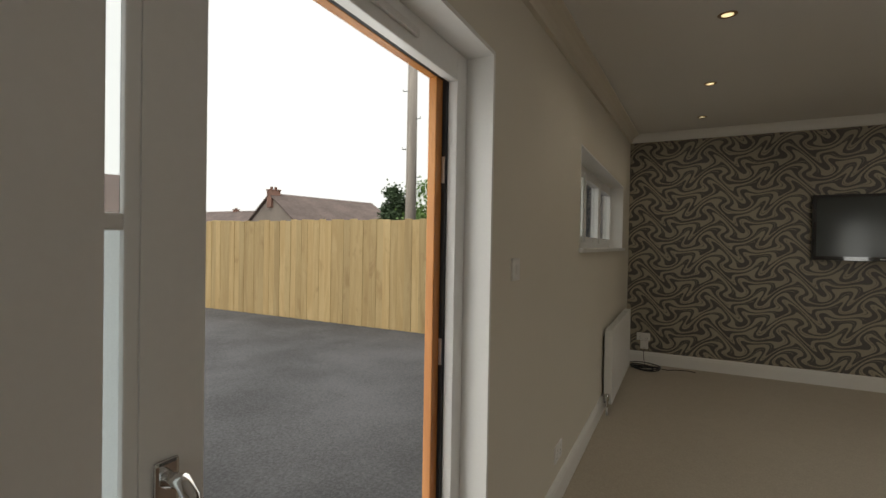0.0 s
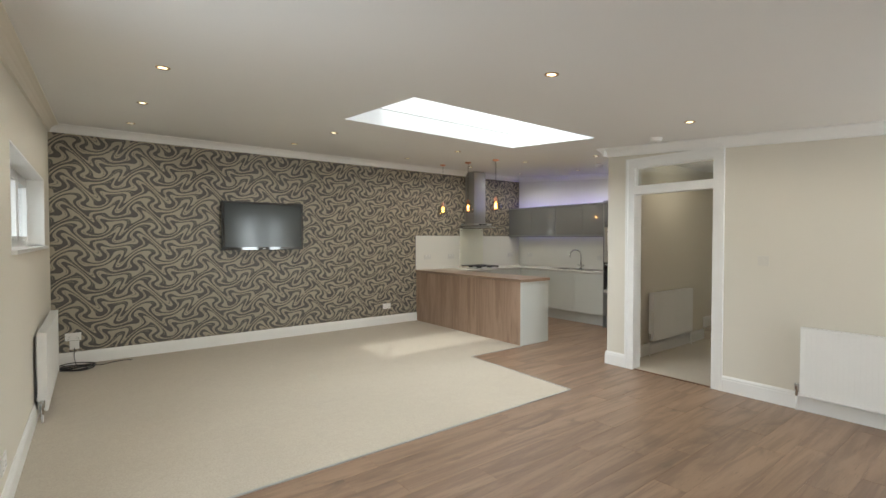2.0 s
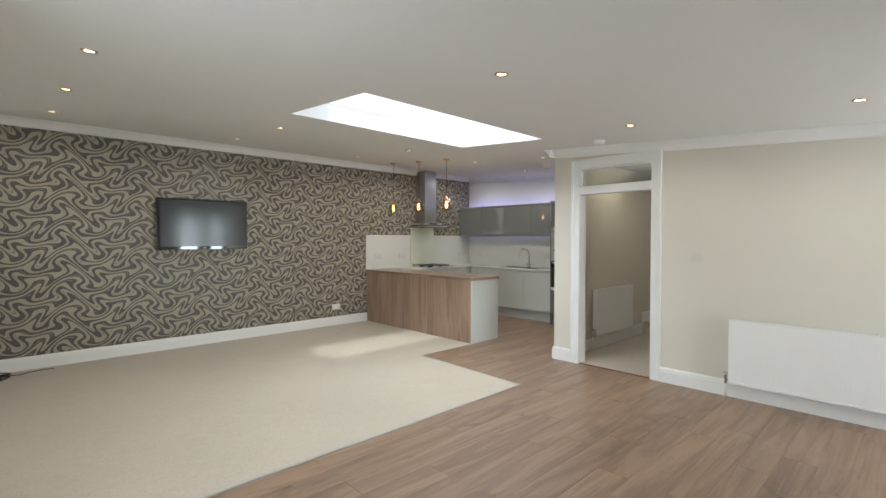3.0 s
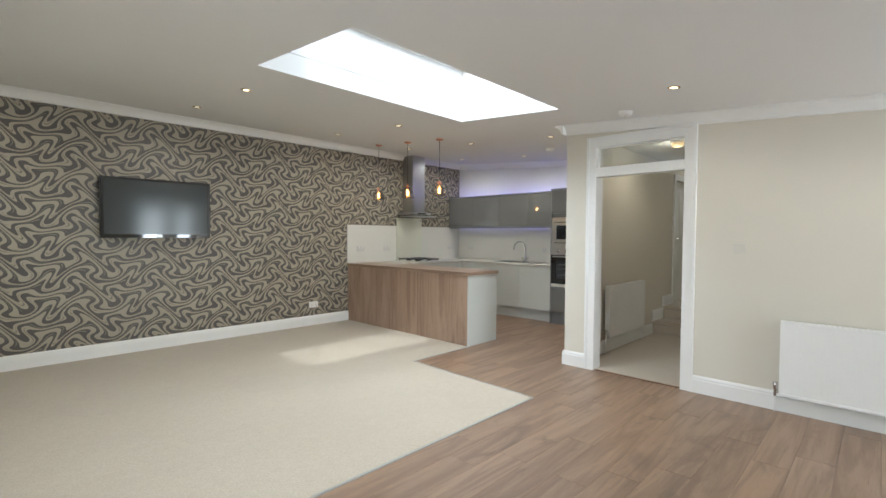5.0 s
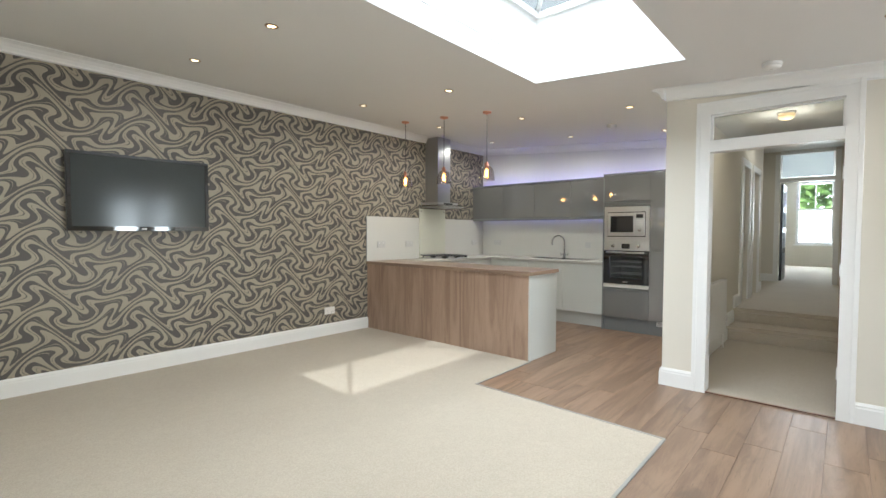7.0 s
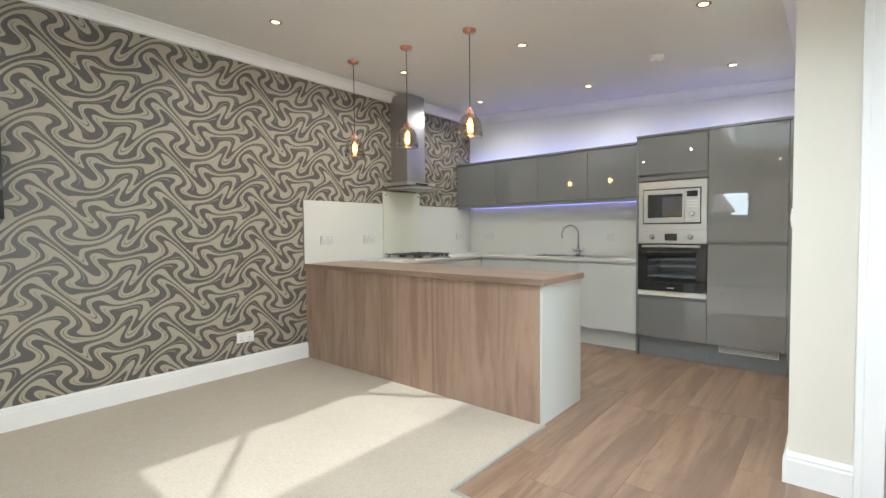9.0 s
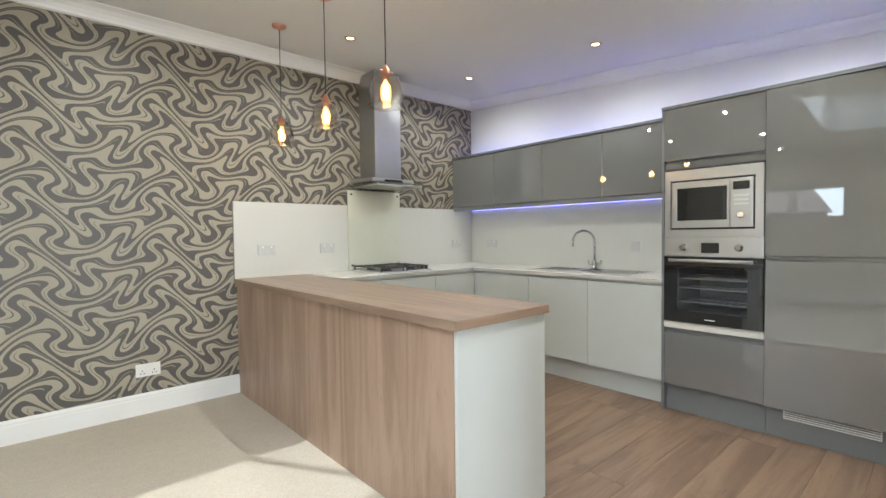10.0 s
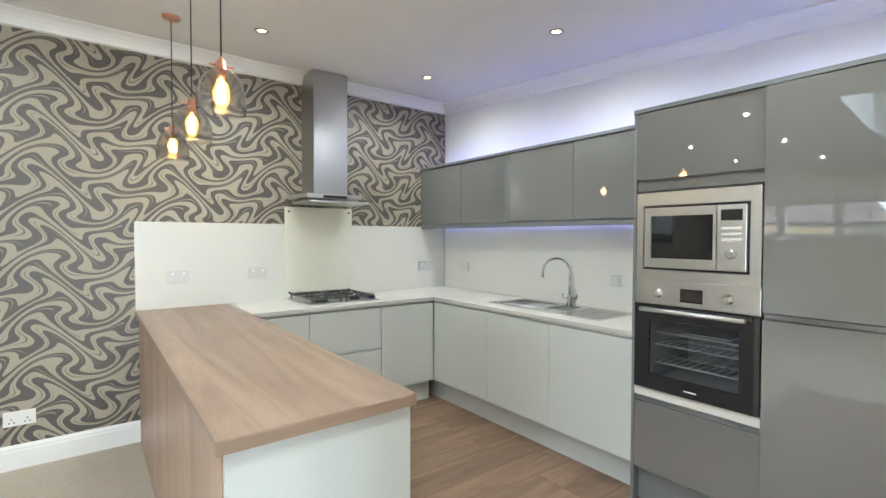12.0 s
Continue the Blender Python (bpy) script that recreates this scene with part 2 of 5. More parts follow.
M_ENAMEL = mat("oven_enamel", (0.27, 0.275, 0.285), 0.35, vary=0.1)
M_PVC = mat("white_pvc", (0.80, 0.80, 0.785), 0.3, vary=0.02)
M_OAKFOIL = wood_mat("golden_oak_foil", (0.62, 0.27, 0.075), (0.50, 0.19, 0.045), (0.30, 0.10, 0.025), 2, 0.4, 1.0, 0.0, False)
M_RUBBER = mat("black_gasket", (0.02, 0.02, 0.022), 0.6)
M_BROWN = wood_mat("brown_door", (0.22, 0.12, 0.07), (0.16, 0.085, 0.05), (0.08, 0.045, 0.03), 2, 0.4, 1.0, 0.0, False)
M_ASPHALT = mat("asphalt", (0.13, 0.13, 0.137), 0.92, vary=0.5, big=0.6, fine=55, relief=0.9, depth=0.01)
M_FENCE = wood_mat("new_pine_fence", (0.62, 0.46, 0.23), (0.53, 0.37, 0.17), (0.36, 0.22, 0.09), 2, 0.7, 0.9, 0.30)
M_RENDER = mat("slate_grey_render", (0.085, 0.09, 0.105), 0.85, vary=0.10, big=1.0, fine=90, relief=0.4, depth=0.003)
M_ROOF = mat("roof_tiles", (0.19, 0.145, 0.13), 0.85, vary=0.30, big=0.8, fine=7, relief=0.6, depth=0.02)
M_HOUSE = mat("harled_wall", (0.34, 0.29, 0.25), 0.9, vary=0.14, big=0.6, fine=20, relief=0.3, depth=0.004)
M_BRICK = mat("chimney_brick", (0.30, 0.17, 0.13), 0.9, vary=0.2, fine=12)
M_POLE = mat("weathered_pole", (0.47, 0.42, 0.37), 0.9, vary=0.2, big=2, fine=40, relief=0.3, stretch=(6, 6, 0.5))
M_LEAF = mat("leaves", (0.15, 0.25, 0.07), 0.6, vary=0.45, big=1.2, fine=9)
M_LEAFDARK = mat("dark_leaves", (0.06, 0.095, 0.045), 0.7, vary=0.4, big=1.2, fine=9)
M_BARK = mat("bark", (0.12, 0.09, 0.07), 0.9, vary=0.3, relief=0.5, depth=0.01)
M_LED = glow_mat("violet_led", (0.22, 0.18, 1.0), 6.2)
M_LEDLOW = glow_mat("dim_violet_led", (0.36, 0.32, 1.0), 2.8)
M_RACK = mat("bright_wire", (0.72, 0.72, 0.71), 0.4, 0.5, vary=0.03)
M_GRATE = mat("worn_enamelled_iron", (0.10, 0.10, 0.10), 0.28, 0.6, vary=0.3, fine=30)
M_SINK = mat("satin_sink_steel", (0.64, 0.64, 0.63), 0.2, 1.0, vary=0.03)
M_GLOBE = glow_mat("hall_globe", (1.0, 0.72, 0.38), 0.7)
M_SPOT = glow_mat("warm_lamp", (1.0, 0.74, 0.40), 6.0)
M_RIM = mat("bronzed_lamp_rim", (0.42, 0.30, 0.19), 0.3, 0.8, vary=0.05)
M_CARPETTRIM = mat("dull_metal_trim", (0.36, 0.35, 0.33), 0.4, 0.3, vary=0.05)
M_FILAMENT = glow_mat("glowing_filament", (1.0, 0.60, 0.20), 14.0)
M_TRACE = mat("trickle_vent", (0.72, 0.71, 0.69), 0.4)


# ---- building helpers ----
def box(bm, x0, x1, y0, y1, z0, z1, bev=0.0, seg=2):
    vs = [bm.verts.new((x, y, z)) for x in (x0, x1) for y in (y0, y1) for z in (z0, z1)]
    fs = [bm.faces.new([vs[i] for i in q]) for q in ((0, 1, 3, 2), (4, 6, 7, 5), (0, 4, 5, 1), (2, 3, 7, 6), (0, 2, 6, 4), (1, 5, 7, 3))]
    if bev:
        es = list({e for f in fs for e in f.edges})
        bmesh.ops.bevel(bm, geom=es, offset=bev, segments=seg, affect="EDGES", profile=0.6)
    return bm


def ring(axis, a, b, outer, inner):
    """A frame in one piece: outer and inner are (u0, u1, v0, v1), drawn along an axis from a to b."""
    bm = bmesh.new()
    loops = []
    for t in (a, b):
        for u0, u1, v0, v1 in (outer, inner):
            row = []
            for p in ((u0, v0), (u1, v0), (u1, v1), (u0, v1)):
                q = list(p)
                q.insert(axis, t)
                row.append(bm.verts.new(q))
            loops.append(row)
    for p, q in ((0, 1), (2, 3), (0, 2), (1, 3)):
        for k in range(4):
            bm.faces.new((loops[p][k], loops[p][(k + 1) % 4], loops[q][(k + 1) % 4], loops[q][k]))
    return bm


def solid(*boxes, bev=0.0):
    bm = bmesh.new()
    for b in boxes:
        box(bm, *b, bev=bev)
    return bm


def prism(bm, outline, axis, a, b):
    """A flat outline of pairs, drawn along an axis from a to b."""
    def at(p, t):
        q = list(p)
        q.insert(axis, t)
        return q
    lo = [bm.verts.new(at(p, a)) for p in outline]
    hi = [bm.verts.new(at(p, b)) for p in outline]
    n = len(outline)
    bm.faces.new(lo)
    bm.faces.new(hi[::-1])
    for i in range(n):
        bm.faces.new((lo[i], hi[i], hi[(i + 1) % n], lo[(i + 1) % n]))
    return bm


def sweep(bm, p0, p1, out, profile):
    """A moulding from p0 to p1; profile: (distance from the wall, height) pairs; out: the way into the room."""
    rows = []
    for p in (p0, p1):
        rows.append([bm.verts.new((p[0] + out[0] * d, p[1] + out[1] * d, p[2] + h)) for d, h in profile])
    n = len(profile)
    for i in range(n):
        bm.faces.new((rows[0][i], rows[1][i], rows[1][(i + 1) % n], rows[0][(i + 1) % n]))
    bm.faces.new(rows[0][::-1])
    bm.faces.new(rows[1])
    return bm


def lathe(bm, rings, at=(0, 0, 0), n=24, cap=True, m=None):
    """Rings of (radius, height) turned round the upright axis."""
    loops = []
    for r, z in rings:
        loops.append([bm.verts.new((at[0] + r * math.cos(2 * math.pi * k / n), at[1] + r * math.sin(2 * math.pi * k / n), at[2] + z)) for k in range(n)])
    made = [v for l in loops for v in l]
    for a, b in zip(loops, loops[1:]):
        for k in range(n):
            f = bm.faces.new((a[k], a[(k + 1) % n], b[(k + 1) % n], b[k]))
            f.smooth = True
    if cap:
        bm.faces.new(loops[0][::-1])
        bm.faces.new(loops[-1])
    if m is not None:
        bmesh.ops.transform(bm, matrix=m, verts=made)
    return bm


def tube(bm, pts, r, n=10):
    """A round rod along points."""
    pts = [Vector(p) for p in pts]
    loops = []
    side = None
    for i, p in enumerate(pts):
        d = (pts[min(i + 1, len(pts) - 1)] - pts[max(i - 1, 0)]).normalized()
        if side is None:
            side = d.orthogonal().normalized()
        side = (side - d * side.dot(d)).normalized()
        up = d.cross(side)
        rr = r[i] if isinstance(r, (list, tuple)) else r
        loops.append([bm.verts.new(p + (side * math.cos(2 * math.pi * k / n) + up * math.sin(2 * math.pi * k / n)) * rr) for k in range(n)])
    for a, b in zip(loops, loops[1:]):
        for k in range(n):
            f = bm.faces.new((a[k], a[(k + 1) % n], b[(k + 1) % n], b[k]))
            f.smooth = True
    bm.faces.new(loops[0][::-1])
    bm.faces.new(loops[-1])
    return bm


def link_mesh(name, bm, material):
    bmesh.ops.recalc_face_normals(bm, faces=bm.faces[:])
    me = bpy.data.meshes.new(name)
    bm.to_mesh(me)
    bm.free()
    me.materials.append(material)
    return new(name, me)


def part(name, bm, material, parent, label="", local=False):
    """One mesh under a thing or a part. Points are in the world, or in the thing's own frame when local."""
    ob = link_mesh(name, bm, material)
    ob.parent = parent
    if not local and parent.type == "EMPTY":
        ob.matrix_parent_inverse = parent.matrix_basis.inverted()
    if label:
        ob["label"] = label
    return ob


def thing(name, at, label, category, group="", rz=0.0, kind=""):
    ob = new(name)
    ob.empty_display_size = 0.1
    ob.matrix_basis = pose(*at, 0, 0, rz)
    return tagged(ob, label, category, group, kind)


def structure(name, bm, material, label, category):
    return tagged(link_mesh(name, bm, material), label, category, kind="structure")


# ---- the shell ----
XR, YW, XK, YP, YB = 5.24, 6.70, 7.735, 2.955, -2.60     # door wall, papered wall, sink wall, kitchen's near wall, back wall
YH0, YH1, XE = 1.66, 2.86, 12.4                          # hall walls and its end
DY0, DY1, DZ = 1.803, 2.622, 1.96                         # hall doorway
SX0, SX1, SY0, SY1 = 2.29, 4.51, 2.64, 3.80              # skylight opening
ZT = 3.10                                                # top of the skylight's shaft


def zc(y):
    """The ceiling rises towards the papered wall."""
    return 2.722 + 0.068 * (y - 5.95)


structure("floor_slab", solid((-0.3, XK + 0.25, YB - 0.3, YW + 0.25, -0.3, -0.012)), M_GREYM, "concrete floor slab under boards and carpet", "floor")


def sloped(bm, x0, x1, y0, y1, th=0.16):
    prism(bm, [(y0, zc(y0)), (y1, zc(y1)), (y1, zc(y1) + th), (y0, zc(y0) + th)], 0, x0, x1)


bm = bmesh.new()
sloped(bm, -0.15, SX0, YB - 0.15, YW + 0.1)
sloped(bm, SX1, XR + 0.06, YB - 0.15, YW + 0.1)
sloped(bm, SX0, SX1, YB - 0.15, SY0)
sloped(bm, SX0, SX1, SY1, YW + 0.1)
sloped(bm, XR + 0.06, XK + 0.1, YP - 0.05, YW + 0.1)
ceiling = structure("ceiling", bm, M_CEIL, "off-white painted ceiling rising gently towards the papered wall", "ceiling")

ZTOP = 3.0
XO = -0.205
FY0, FY1, FZ = 0.22, 2.10, 2.065                         # patio door opening
WY0, WY1, WZ0, WZ1 = 3.66, 6.02, 1.395, 2.06             # long window
structure("wall_west", solid(
    (XO, 0, YB - 0.3, FY0, -0.3, ZTOP), (XO, 0, FY0, FY1, FZ, ZTOP), (XO, 0, FY1, WY0, -0.3, ZTOP),
    (XO, 0, WY0, WY1, -0.3, WZ0), (XO, 0, WY0, WY1, WZ1, ZTOP), (XO, 0, WY1, YW + 0.25, -0.3, ZTOP)),
    M_WALL, "cream painted wall with patio door and long window", "wall")
structure("wall_north", solid((0, XK + 0.25, YW, YW + 0.25, -0.3, ZTOP)), M_PAPER, "wall in beige and charcoal swirl wallpaper", "wall")
structure("wall_kitchen", solid((XK, XK + 0.25, YP, YW, -0.3, ZTOP)), M_CEIL, "white painted wall behind sink and tall units", "wall")
structure("wall_doorway", solid(
    (XR, XR + 0.12, YB, DY0 - 0.012, -0.3, ZTOP), (XR, XR + 0.12, DY0 - 0.012, DY1 + 0.012, 2.262, ZTOP), (XR, XR + 0.12, DY1 + 0.012, YP, -0.3, ZTOP)),
    M_WALL, "cream painted wall with the hall doorway", "wall")
structure("wall_partition", solid((XR + 0.12, XK + 0.25, YH1, YP, -0.3, ZTOP)), M_WALL, "cream partition between kitchen and hall", "wall")
BWZ0, BWZ1 = 0.2, 2.15
structure("wall_south", solid(
    (0, 3.85, YB - 0.3, YB, -0.3, ZTOP), (3.85, 4.45, YB - 0.3, YB, -0.3, BWZ0), (3.85, 4.45, YB - 0.3, YB, BWZ1, ZTOP),
    (4.45, 4.72, YB - 0.3, YB, -0.3, ZTOP), (4.72, 5.18, YB - 0.3, YB, -0.3, BWZ0), (4.72, 5.18, YB - 0.3, YB, BWZ1, ZTOP),
    (5.18, XR + 0.12, YB - 0.3, YB, -0.3, ZTOP)), M_WALL, "cream painted back wall with two tall windows", "wall")

# coving and skirting
COVE = [(0, 0.004), (0.095, 0.004), (0.095, -0.012), (0.082, -0.016), (0.058, -0.028), (0.036, -0.05), (0.024, -0.074), (0.02, -0.09), (0.0, -0.096)]
SKIRT = [(0, 0), (0.019, 0), (0.019, 0.112), (0.015, 0.122), (0.016, 0.132), (0.010, 0.142), (0.006, 0.15), (0, 0.15)]
bm = bmesh.new()
sweep(bm, (0, YW, zc(YW)), (XK, YW, zc(YW)), (0, -1), COVE)
structure("cornice_north", bm, M_TRIM, "white coving above the papered wall", "cornice")
for nm, x, y0, y1, d in (("cornice_west", 0, YB, YW, 1), ("cornice_doorway", XR, YB, YP, -1), ("cornice_kitchen", XK, YP, YW, -1)):
    bm = bmesh.new()
    sweep(bm, (x, y0, zc(y0)), (x, y1, zc(y1)), (d, 0), COVE)
    structure(nm, bm, M_TRIM if nm != "cornice_west" else M_WALL, "white coving along wall and ceiling", "cornice")
bm = bmesh.new()
sweep(bm, (XR - 0.095, YP, zc(YP)), (XK, YP, zc(YP)), (0, 1), COVE)
structure("cornice_partition", bm, M_TRIM, "white coving along the kitchen partition", "cornice")
bm = bmesh.new()
sweep(bm, (0, YW, 0), (5.07, YW, 0), (0, -1), SKIRT)
structure("baseboard_north", bm, M_TRIM, "white moulded skirting under the wallpaper", "baseboard")
bm = bmesh.new()
sweep(bm, (0, FY1 + 0.03, 0), (0, YW - 0.02, 0), (1, 0), SKIRT)
sweep(bm, (0, YB, 0), (0, FY0 - 0.03, 0), (1, 0), SKIRT)
structure("baseboard_west", bm, M_TRIM, "white moulded skirting on the cream wall", "baseboard")
bm = bmesh.new()
sweep(bm, (XR, YB, 0), (XR, DY0 - 0.1, 0), (-1, 0), SKIRT)
sweep(bm, (XR, DY1 + 0.1, 0), (XR, YP, 0), (-1, 0), SKIRT)
sweep(bm, (XR - 0.019, YP, 0), (7.1, YP, 0), (0, 1), SKIRT)
structure("baseboard_doorway", bm, M_TRIM, "white moulded skirting beside the doorway", "baseboard")

# skylight: shaft, curb and hipped glass roof
TH = 0.06
sky = thing("skylight", ((SX0 + SX1) / 2, (SY0 + SY1) / 2, 2.5), "white-lined roof lantern with hipped glass", "skylight", kind="structure")
for y0, y1 in ((SY0 - TH, SY0), (SY1, SY1 + TH)):
    part("shaft_side", solid((SX0 - TH, SX1 + TH, y0, y1, zc((y0 + y1) / 2) + 0.164, ZT)), M_TRIM, sky, "bright white plastered shaft")
for x0, x1 in ((SX0 - TH, SX0), (SX1, SX1 + TH)):
    part("shaft_side", prism(bmesh.new(), [(SY0, zc(SY0) + 0.162), (SY1, zc(SY1) + 0.162), (SY1, ZT), (SY0, ZT)], 0, x0, x1), M_TRIM, sky, "bright white plastered shaft")
for r in ((SX0 - 0.08, SX1 + 0.08, SY0 - 0.08, SY0 + 0.03, ZT, ZT + 0.05), (SX0 - 0.08, SX1 + 0.08, SY1 - 0.03, SY1 + 0.08, ZT, ZT + 0.05),
                   (SX0 - 0.08, SX0 + 0.29, SY0 + 0.03, SY1 - 0.03, ZT, ZT + 0.05), (SX1 - 0.03, SX1 + 0.08, SY0 + 0.03, SY1 - 0.03, ZT, ZT + 0.05)):
    part("curb", solid(r), M_PVC, sky)
ZR, YM = ZT + 0.42, (SY0 + SY1) / 2
R0, R1 = (SX0 + 0.8, YM, ZR), (SX1 - 0.58, YM, ZR)
C = [(SX0 + 0.26, SY0, ZT + 0.05), (SX1, SY0, ZT + 0.05), (SX1, SY1, ZT + 0.05), (SX0 + 0.26, SY1, ZT + 0.05)]
for a, b in ((C[0], R0), (C[3], R0), (C[1], R1), (C[2], R1), (R0, R1)):
    part("glazing_bar", tube(bmesh.new(), [a, b], 0.022, 8), M_PVC, sky)
for quad in ((C[0], C[1], R1, R0), (C[2], C[3], R0, R1), (C[3], C[0], R0), (C[1], C[2], R1)):
    bm = bmesh.new()
    f = bm.faces.new([bm.verts.new(p) for p in quad])
    r = bmesh.ops.extrude_face_region(bm, geom=[f])
    bmesh.ops.translate(bm, vec=(0, 0, 0.008), verts=[v for v in r["geom"] if isinstance(v, bmesh.types.BMVert)])
    part("pane", bm, M_LANTERN, sky).visible_shadow = False

# ---- patio doors in the west wall ----
FX = -0.10
patio = thing("door_1", (FX, (FY0 + FY1) / 2, 0), "white framed patio doors, one leaf slid aside, open to the yard", "patio door", kind="structure")
JY, JG, JO, HZ = 2.025, 2.012, 1.968, 1.965          # inner edges of frame, gasket and outer frame
part("door_frame", solid((-0.135, FX, JY, FY1, 0, FZ), (-0.135, FX, FY0, JY, HZ, FZ), (-0.135, FX, FY0, FY0 + 0.07, 0, HZ), bev=0.004), M_PVC, patio)
part("gasket", solid((-0.150, -0.135, JG, FY1, 0, FZ), (-0.150, -0.135, FY0, JG, HZ + 0.004, FZ), (-0.150, -0.135, FY0, FY0 + 0.066, 0, HZ)), M_RUBBER, patio, "black rubber gasket")
part("outer_frame", solid((-0.180, -0.150, JO, FY1, -0.02, FZ), (-0.180, -0.150, FY0, JO, HZ + 0.002, FZ), (-0.180, -0.150, FY0, FY0 + 0.068, -0.02, HZ), bev=0.003), M_OAKFOIL, patio, "golden oak outer frame")
part("threshold", solid((XO, 0, FY0, FY1, -0.012, 0.004), (-0.2, -0.035, FY0 + 0.07, JY, 0.004, 0.028)), M_EDGE, patio)
part("trickle_vent", solid((FX, FX + 0.012, 0.95, 1.75, 2.0, 2.022), bev=0.003), M_TRACE, patio)
for z in (0.4, 1.0, 1.62):
    part("striker_plate", solid((-0.148, -0.137, JG - 0.003, JG + 0.001, z, z + 0.09)), M_STEEL, patio)


def leaf(y0, y1, x0, x1, split):
    st = 0.1
    l = part("door_leaf", ring(0, x0, x1, (y0, y1, 0.03, HZ - 0.005), (y0 + st, y1 - st, 0.13, HZ - 0.105)), M_PVC, patio)
    xm = (x0 + x1) / 2
    a, b = y0 + st, y1 - st
    part("bead", solid((x1 - 0.014, x1 - 0.002, b - 0.022, b, 0.13, HZ - 0.105), (x1 - 0.014, x1 - 0.002, a, a + 0.022, 0.13, HZ - 0.105),
                       (x1 - 0.014, x1 - 0.002, a + 0.022, b - 0.022, split - 0.012, split + 0.012), bev=0.003), M_PVC, l)
    part("gasket", solid((xm - 0.008, xm + 0.008, b - 0.012, b, split, HZ - 0.105)), M_RUBBER, l)
    part("clear_pane", solid((xm - 0.004, xm + 0.004, a, b, split, HZ - 0.105)), M_GLASS, l).visible_shadow = False
    part("frosted_pane", solid((xm - 0.004, xm + 0.004, a, b, 0.13, split)), M_FROST, l).visible_shadow = False
    return l


leaf(0.30, 0.926, -0.086, -0.042, 1.437)
active = leaf(0.36, 1.10, -0.146, -0.096, 1.437)
bm = bmesh.new()
box(bm, -0.096, -0.086, 1.017, 1.055, 0.912, 1.087, bev=0.006)
part("handle_plate", bm, M_CHROME, active, "chrome backplate")
bm = tube(bmesh.new(), [(-0.09, 1.035, 1.057), (-0.053, 1.037, 1.062), (-0.036, 1.038, 1.044), (-0.032, 1.037, 1.002), (-0.04, 1.034, 0.957), (-0.048, 1.03, 0.917), (-0.044, 1.026, 0.887)],
          [0.012, 0.012, 0.0115, 0.011, 0.0105, 0.0095, 0.008], 12)
part("handle", bm, M_CHROME, active, "curved chrome lever")
part("reveal", solid((-0.0995, 0.0015, FY1 - 0.003, FY1 + 0.012, 0.004, FZ + 0.012), (-0.0995, 0.0015, FY0, FY1 - 0.003, FZ - 0.003, FZ + 0.012), (-0.0995, 0.0015, FY0 - 0.012, FY0 + 0.003, 0.004, FZ - 0.003)), M_TRIM, patio, "white painted reveal")

# ---- long window in the west wall ----
win = thing("window_1", (-0.2, (WY0 + WY1) / 2, WZ0), "long low white window with three panes and sill", "window", kind="structure")
part("reveal", solid((-0.1345, 0.0015, WY1 - 0.003, WY1 + 0.01, WZ0 + 0.004, WZ1 + 0.01), (-0.1345, 0.0015, WY0 - 0.01, WY0 + 0.003, WZ0 + 0.004, WZ1 + 0.01), (-0.1345, 0.0015, WY0 + 0.003, WY1 - 0.003, WZ1 - 0.003, WZ1 + 0.01)), M_TRIM, win, "white painted reveal")
part("window_sill", solid((-0.135, 0.03, WY0 - 0.03, WY1 + 0.03, WZ0 - 0.024, WZ0 + 0.004), bev=0.005), M_TRIM, win)
part("window_frame", solid((-0.195, -0.135, WY0, WY1, WZ0 + 0.004, WZ0 + 0.05), (-0.195, -0.135, WY0, WY1, WZ1 - 0.05, WZ1),
                           (-0.195, -0.135, WY0, WY0 + 0.05, WZ0 + 0.05, WZ1 - 0.05), (-0.195, -0.135, WY1 - 0.05, WY1, WZ0 + 0.05, WZ1 - 0.05),
                           (-0.195, -0.135, 4.43, 4.49, WZ0 + 0.05, WZ1 - 0.05), (-0.195, -0.135, 5.19, 5.25, WZ0 + 0.05, WZ1 - 0.05)), M_PVC, win)
for a, b in ((WY0 + 0.05, 4.43), (4.49, 5.19), (5.25, WY1 - 0.05)):
    z0, z1 = WZ0 + 0.05, WZ1 - 0.05
    c = part("casement", ring(0, -0.188, -0.122, (a, b, z0, z1), (a + 0.045, b - 0.045, z0 + 0.045, z1 - 0.045)), M_PVC, win)
    part("pane", solid((-0.160, -0.152, a + 0.045, b - 0.045, z0 + 0.045, z1 - 0.045)), M_GLASS, c).visible_shadow = False
    part("catch", solid((-0.122, -0.105, (a + b) / 2 - 0.05, (a + b) / 2 + 0.05, z0 + 0.01, z0 + 0.028), bev=0.004), M_PVC, c)

# ---- back windows ----
for i, (a, b) in enumerate(((3.85, 4.45), (4.72, 5.18))):
    w = thing("window_%d" % (i + 2), ((a + b) / 2, YB - 0.1, BWZ0), "tall white framed back window", "window", kind="structure")
    part("window_frame", ring(1, YB - 0.13, YB - 0.06, (a, b, BWZ0, BWZ1), (a + 0.06, b - 0.06, BWZ0 + 0.06, BWZ1 - 0.06)), M_PVC, w)
    part("pane", solid((a + 0.06, b - 0.06, YB - 0.1, YB - 0.092, BWZ0 + 0.06, BWZ1 - 0.06)), M_GLASS, w).visible_shadow = False

